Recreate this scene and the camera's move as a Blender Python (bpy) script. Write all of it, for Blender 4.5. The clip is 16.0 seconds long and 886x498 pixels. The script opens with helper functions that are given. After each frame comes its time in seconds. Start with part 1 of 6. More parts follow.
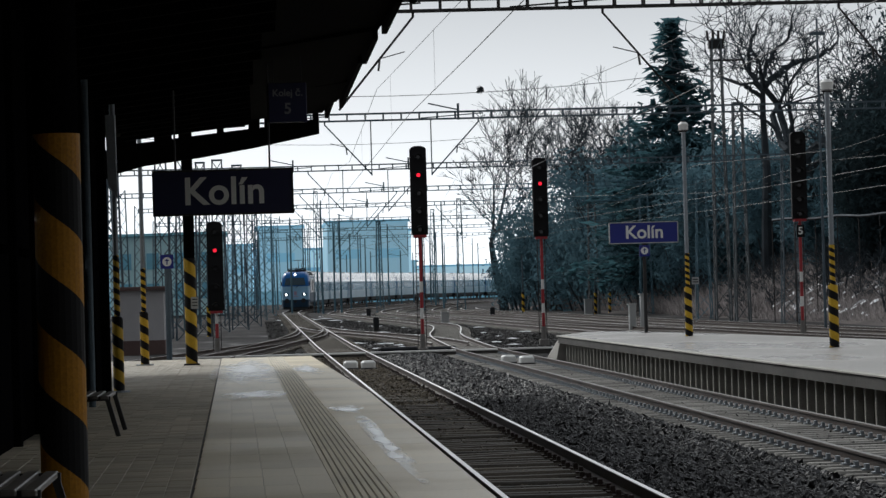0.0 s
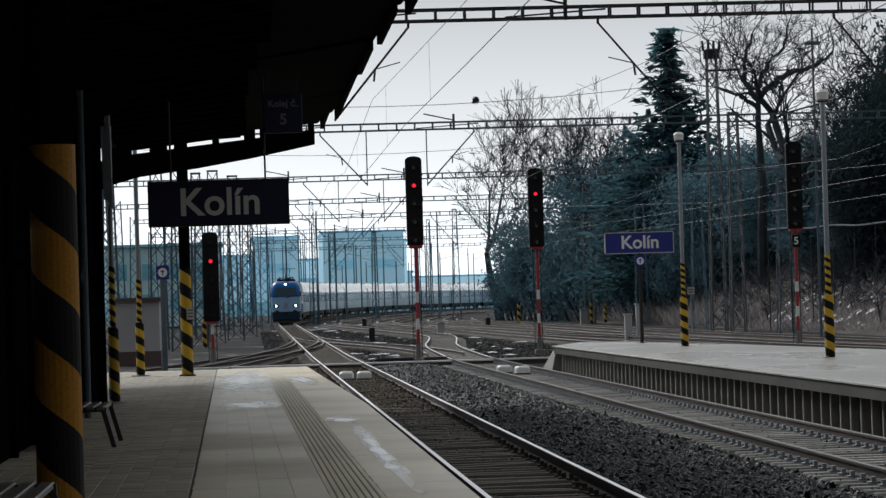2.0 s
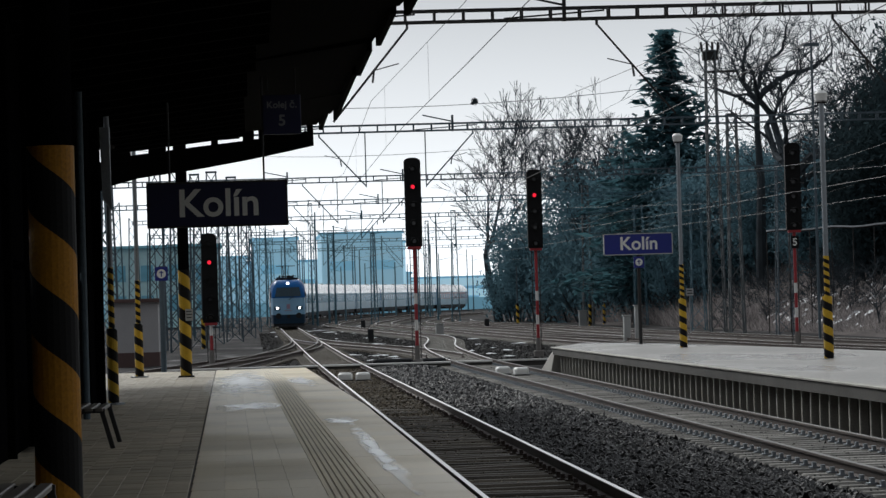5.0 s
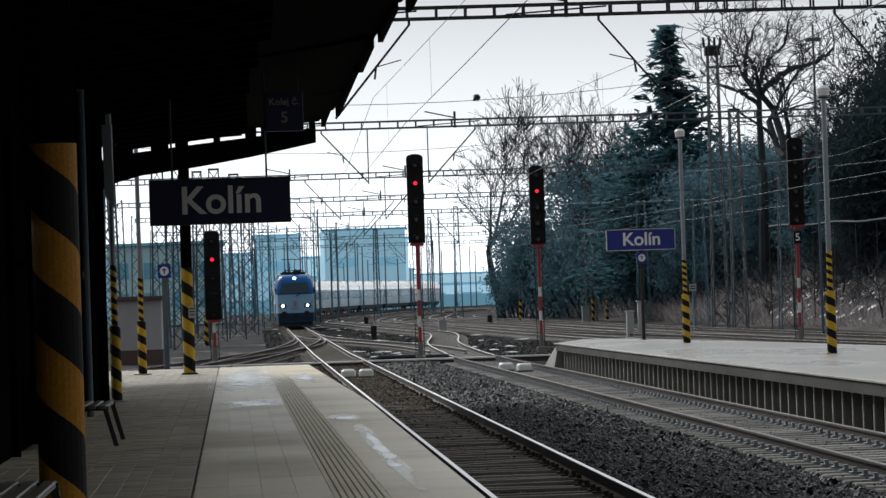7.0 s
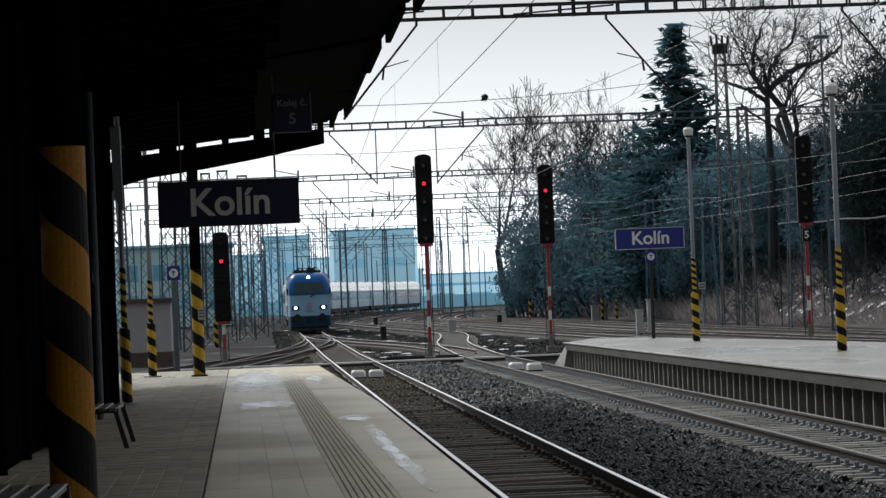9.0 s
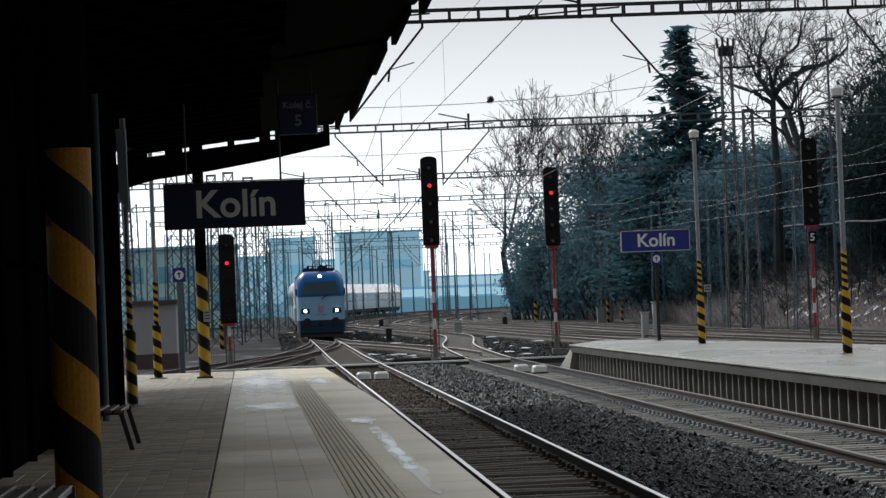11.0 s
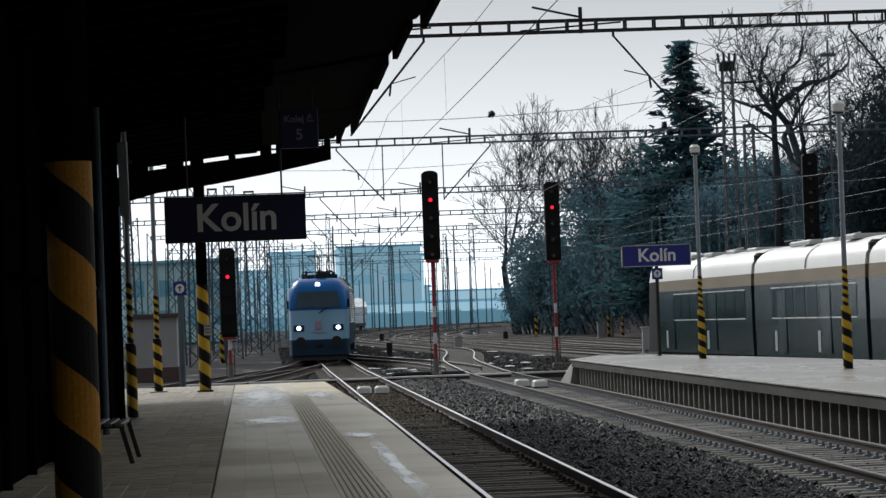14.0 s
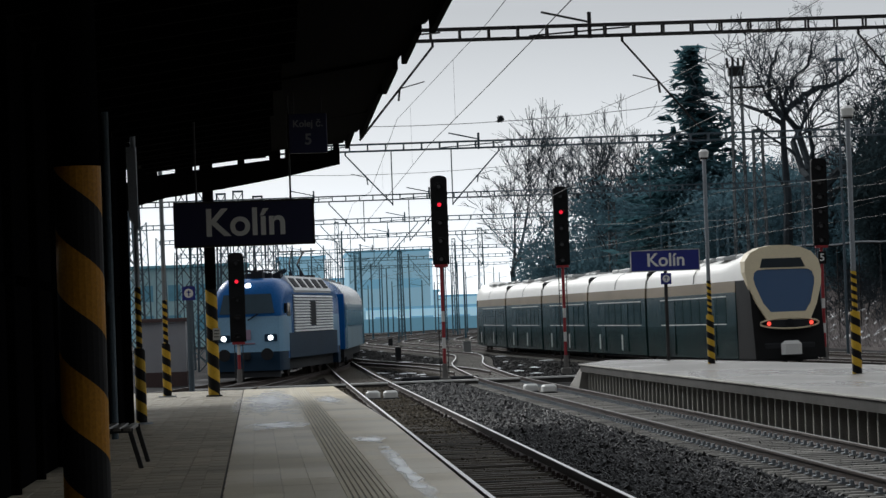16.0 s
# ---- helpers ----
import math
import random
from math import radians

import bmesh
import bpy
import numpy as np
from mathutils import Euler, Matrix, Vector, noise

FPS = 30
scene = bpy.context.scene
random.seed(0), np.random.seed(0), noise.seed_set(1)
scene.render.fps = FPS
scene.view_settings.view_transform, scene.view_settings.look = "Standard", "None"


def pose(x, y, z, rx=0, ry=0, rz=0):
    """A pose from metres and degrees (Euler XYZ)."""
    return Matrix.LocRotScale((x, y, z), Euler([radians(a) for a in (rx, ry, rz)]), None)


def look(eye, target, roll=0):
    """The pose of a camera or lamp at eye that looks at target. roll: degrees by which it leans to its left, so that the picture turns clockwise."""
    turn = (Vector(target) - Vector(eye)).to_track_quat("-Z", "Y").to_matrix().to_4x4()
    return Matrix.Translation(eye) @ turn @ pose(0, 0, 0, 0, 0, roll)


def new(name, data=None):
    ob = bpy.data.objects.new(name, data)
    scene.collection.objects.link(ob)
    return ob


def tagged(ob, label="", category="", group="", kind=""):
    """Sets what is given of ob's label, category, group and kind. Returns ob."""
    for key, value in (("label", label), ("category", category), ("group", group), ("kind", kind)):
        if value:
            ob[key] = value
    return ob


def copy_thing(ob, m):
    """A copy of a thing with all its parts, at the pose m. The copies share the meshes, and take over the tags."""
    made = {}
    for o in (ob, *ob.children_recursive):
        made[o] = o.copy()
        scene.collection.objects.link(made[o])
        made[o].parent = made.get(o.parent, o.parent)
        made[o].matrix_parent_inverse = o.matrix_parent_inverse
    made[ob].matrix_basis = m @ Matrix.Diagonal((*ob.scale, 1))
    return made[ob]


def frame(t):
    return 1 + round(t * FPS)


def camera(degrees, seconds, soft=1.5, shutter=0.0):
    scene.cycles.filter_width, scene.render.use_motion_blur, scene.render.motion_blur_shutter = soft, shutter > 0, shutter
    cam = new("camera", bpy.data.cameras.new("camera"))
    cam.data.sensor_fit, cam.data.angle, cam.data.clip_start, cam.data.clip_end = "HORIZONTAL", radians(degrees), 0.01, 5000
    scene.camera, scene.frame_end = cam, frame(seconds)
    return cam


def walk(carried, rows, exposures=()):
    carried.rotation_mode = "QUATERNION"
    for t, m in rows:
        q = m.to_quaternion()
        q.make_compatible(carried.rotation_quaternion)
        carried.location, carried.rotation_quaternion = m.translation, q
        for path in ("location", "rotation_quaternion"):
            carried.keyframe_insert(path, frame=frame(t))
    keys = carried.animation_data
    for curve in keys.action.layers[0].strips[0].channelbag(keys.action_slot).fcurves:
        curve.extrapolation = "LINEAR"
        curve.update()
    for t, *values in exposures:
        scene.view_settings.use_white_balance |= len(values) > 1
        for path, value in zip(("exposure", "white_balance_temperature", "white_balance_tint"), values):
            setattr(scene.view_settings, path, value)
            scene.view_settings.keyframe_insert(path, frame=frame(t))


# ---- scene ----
# Railway station on a dull winter day: the camera stands under the roof of an island platform.
# x runs across the tracks, y along them, z = 0 is the rail head of the first track.
LENS = 5400.0
cam = camera(2 * math.degrees(math.atan(784 / LENS)), 16.0, soft=1.45)
BASE = pose(0, 0, 2.02) @ pose(0, 0, 0, 90 + math.degrees(math.atan(93 / LENS)), 0, -3.553) @ pose(0, 0, 0, 0, 0, -1.9)
# seconds, sway to the side, sway up (both in units of 1 / LENS), lean in degrees
SWAY = [
    (0.0, 5.01, -14.12, 0.283), (0.5, 0.55, -10.27, 0.271), (1.0, -0.64, -3.59, 0.292), (1.5, 1.54, -1.10, 0.282),
    (2.0, -2.70, 4.30, 0.198), (2.5, -13.78, 0.69, 0.156), (3.0, -16.31, 2.06, 0.117), (3.5, -7.05, 6.76, 0.178),
    (4.0, -5.14, 8.49, 0.209), (6.5, -0.03, 1.08, 0.150), (7.0, 0.00, 0.00, 0.000), (7.5, 0.33, -0.39, -0.237),
    (8.0, 10.01, 3.84, -0.360), (8.5, 17.45, 5.71, -0.406), (9.0, 16.03, 0.20, -0.402), (11.5, 28.75, 7.39, -0.356),
    (12.0, 31.01, 16.35, -0.435), (12.5, 31.10, 19.07, -0.384), (13.0, 28.23, 21.18, -0.324), (13.5, 25.19, 23.39, -0.260),
    (14.0, 27.24, 29.32, -0.189), (14.5, 24.57, 31.18, -0.071), (15.0, 28.87, 36.96, -0.136), (15.5, 35.23, 38.85, -0.170),
    (16.0, 42.88, 37.83, -0.171)]
walk(cam, [(t, BASE @ pose(0, 0, 0, math.degrees(sy / LENS), math.degrees(sx / LENS), r)) for t, sx, sy, r in SWAY],
     [(t, e, 6150, 8) for t, e in ((0.0, -0.26), (1.5, -0.28), (3.5, -0.35), (4.0, -0.35), (6.5, -0.08), (9.0, -0.08), (12.5, -0.13), (14.0, -0.22), (16.0, -0.36))])

# ---- sky and sun: thin bright cloud, brightest low over the yard ahead of the camera ----
world = bpy.data.worlds.new("world")
scene.world = world
world.use_nodes = True
wt = world.node_tree
sky = wt.nodes.new("ShaderNodeTexSky")
sky.sky_type, sky.sun_disc = "NISHITA", False
sky.sun_elevation, sky.sun_rotation = radians(32), radians(-24.5)
sky.air_density, sky.dust_density, sky.ozone_density = 1.0, 2.0, 1.0
dull = wt.nodes.new("ShaderNodeHueSaturation")
dull.inputs["Saturation"].default_value = 0.15
dull.inputs["Value"].default_value = 0.10
place = wt.nodes.new("ShaderNodeTexCoord")
axes = wt.nodes.new("ShaderNodeSeparateXYZ")
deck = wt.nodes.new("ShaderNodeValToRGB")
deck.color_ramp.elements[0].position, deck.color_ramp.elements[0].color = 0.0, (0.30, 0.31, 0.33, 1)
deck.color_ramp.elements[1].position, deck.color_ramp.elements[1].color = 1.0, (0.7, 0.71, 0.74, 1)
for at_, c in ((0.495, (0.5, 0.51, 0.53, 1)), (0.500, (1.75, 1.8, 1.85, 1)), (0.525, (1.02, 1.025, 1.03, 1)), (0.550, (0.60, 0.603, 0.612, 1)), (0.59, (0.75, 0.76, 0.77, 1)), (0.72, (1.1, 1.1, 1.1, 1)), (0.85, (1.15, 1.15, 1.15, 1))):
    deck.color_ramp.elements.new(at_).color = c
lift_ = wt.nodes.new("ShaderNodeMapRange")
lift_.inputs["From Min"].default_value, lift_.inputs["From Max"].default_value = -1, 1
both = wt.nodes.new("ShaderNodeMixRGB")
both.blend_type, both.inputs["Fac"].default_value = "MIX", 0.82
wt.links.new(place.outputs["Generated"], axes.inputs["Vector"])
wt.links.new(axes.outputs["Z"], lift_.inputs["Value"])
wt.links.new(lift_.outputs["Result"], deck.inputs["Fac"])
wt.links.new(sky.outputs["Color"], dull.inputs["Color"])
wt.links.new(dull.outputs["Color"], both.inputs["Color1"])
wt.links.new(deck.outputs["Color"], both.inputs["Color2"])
ahead = wt.nodes.new("ShaderNodeMapRange")
ahead.inputs["From Min"].default_value, ahead.inputs["From Max"].default_value = -0.7, 0.95
ahead.inputs["To Min"].default_value, ahead.inputs["To Max"].default_value = 0.33, 1.08
whole = wt.nodes.new("ShaderNodeMixRGB")
whole.blend_type, whole.inputs["Fac"].default_value = "MULTIPLY", 1.0
wt.links.new(axes.outputs["Y"], ahead.inputs["Value"])
wt.links.new(both.outputs["Color"], whole.inputs["Color1"])
wt.links.new(ahead.outputs["Result"], whole.inputs["Color2"])
wt.links.new(whole.outputs["Color"], wt.nodes["Background"].inputs["Color"])
wt.nodes["Background"].inputs["Strength"].default_value = 1.0
sun = new("sun", bpy.data.lights.new("sun", "SUN"))
sun.data.energy, sun.data.angle, sun.data.color = 2.3, radians(12), (1.0, 0.96, 0.9)
sun.matrix_world = look((-42, 92, 64), (0, 0, 0))
scene.view_settings.exposure = 0.0


# ---- materials ----
def material(name, color, rough=0.7, metal=0.0, scale=6.0, vary=0.25, bump=0.2, big=0.6, stretch=(1, 1, 1), second=None, random_id=0.0, spec=0.5, wet=None, wet_at=0.47, leafy=0.0, placed=False):
    """A procedural surface: two scales of stain and grain, a little relief; second: a colour that shows in patches; wet: low roughness in patches."""
    m = bpy.data.materials.new(name)
    m.use_nodes = True
    n, l = m.node_tree.nodes, m.node_tree.links
    b = n["Principled BSDF"]
    b.inputs["Metallic"].default_value = metal
    b.inputs["Specular IOR Level"].default_value = spec
    co = n.new("ShaderNodeTexCoord")
    mp = n.new("ShaderNodeMapping")
    mp.inputs["Scale"].default_value = stretch
    l.new(n.new("ShaderNodeNewGeometry").outputs["Position"] if placed else co.outputs["Object"], mp.inputs["Vector"])
    fine, coarse = n.new("ShaderNodeTexNoise"), n.new("ShaderNodeTexNoise")
    fine.inputs["Scale"].default_value, fine.inputs["Detail"].default_value = scale * 6, 6
    coarse.inputs["Scale"].default_value, coarse.inputs["Detail"].default_value = big, 4
    for t in (fine, coarse):
        l.new(mp.outputs["Vector"], t.inputs["Vector"])
    add = n.new("ShaderNodeMath")
    add.operation = "ADD"
    l.new(fine.outputs["Fac"], add.inputs[0])
    l.new(coarse.outputs["Fac"], add.inputs[1])
    ramp = n.new("ShaderNodeValToRGB")
    ramp.color_ramp.elements[0].position, ramp.color_ramp.elements[1].position = 0.35, 0.65
    lo = [c * (1 - vary) for c in color]
    hi = [min(1, c * (1 + vary)) for c in (second or color)]
    ramp.color_ramp.elements[0].color, ramp.color_ramp.elements[1].color = (*lo, 1), (*hi, 1)
    half = n.new("ShaderNodeMath")
    half.operation = "MULTIPLY"
    half.inputs[1].default_value = 0.5
    l.new(add.outputs[0], half.inputs[0])
    l.new(half.outputs[0], ramp.inputs["Fac"])
    out = ramp.outputs["Color"]
    if random_id:
        info = n.new("ShaderNodeObjectInfo" if random_id > 0 else "ShaderNodeNewGeometry")
        hsv = n.new("ShaderNodeHueSaturation")
        mr = n.new("ShaderNodeMapRange")
        mr.inputs["To Min"].default_value, mr.inputs["To Max"].default_value = 1 - abs(random_id), 1 + abs(random_id)
        l.new(info.outputs["Random" if random_id > 0 else "Random Per Island"], mr.inputs["Value"])
        l.new(mr.outputs["Result"], hsv.inputs["Value"])
        l.new(out, hsv.inputs["Color"])
        out = hsv.outputs["Color"]
    l.new(out, b.inputs["Base Color"])
    if wet is None:
        rr = n.new("ShaderNodeMapRange")
        rr.inputs["To Min"].default_value, rr.inputs["To Max"].default_value = max(0.03, rough - 0.12), min(1, rough + 0.12)
        l.new(fine.outputs["Fac"], rr.inputs["Value"])
    else:
        rr = n.new("ShaderNodeMapRange")
        rr.inputs["From Min"].default_value, rr.inputs["From Max"].default_value = wet_at, wet_at + 0.09
        rr.inputs["To Min"].default_value, rr.inputs["To Max"].default_value = rough, wet
        l.new(coarse.outputs["Fac"], rr.inputs["Value"])
    l.new(rr.outputs["Result"], b.inputs["Roughness"])
    if leafy:
        tr, mx = n.new("ShaderNodeBsdfTranslucent"), n.new("ShaderNodeMixShader")
        mx.inputs["Fac"].default_value = leafy
        l.new(out, tr.inputs["Color"])
        l.new(b.outputs[0], mx.inputs[1])
        l.new(tr.outputs[0], mx.inputs[2])
        l.new(mx.outputs[0], n["Material Output"].inputs["Surface"])
    if bump:
        bp = n.new("ShaderNodeBump")
        bp.inputs["Strength"].default_value, bp.inputs["Distance"].default_value = bump, 0.01
        l.new(fine.outputs["Fac"], bp.inputs["Height"])
        l.new(bp.outputs["Normal"], b.inputs["Normal"])
    return m


def glow(name, color, strength):
    m = bpy.data.materials.new(name)
    m.use_nodes = True
    b = m.node_tree.nodes["Principled BSDF"]
    b.inputs["Base Color"].default_value = (*color, 1)
    b.inputs["Emission Color"].default_value, b.inputs["Emission Strength"].default_value = (*color, 1), strength
    return m


def glassy(name, color, rough=0.06):
    m = bpy.data.materials.new(name)
    m.use_nodes = True
    b = m.node_tree.nodes["Principled BSDF"]
    b.inputs["Base Color"].default_value = (*color, 1)
    b.inputs["Roughness"].default_value, b.inputs["Coat Weight"].default_value, b.inputs["Coat Roughness"].default_value = rough, 0.5, 0.03
    return m


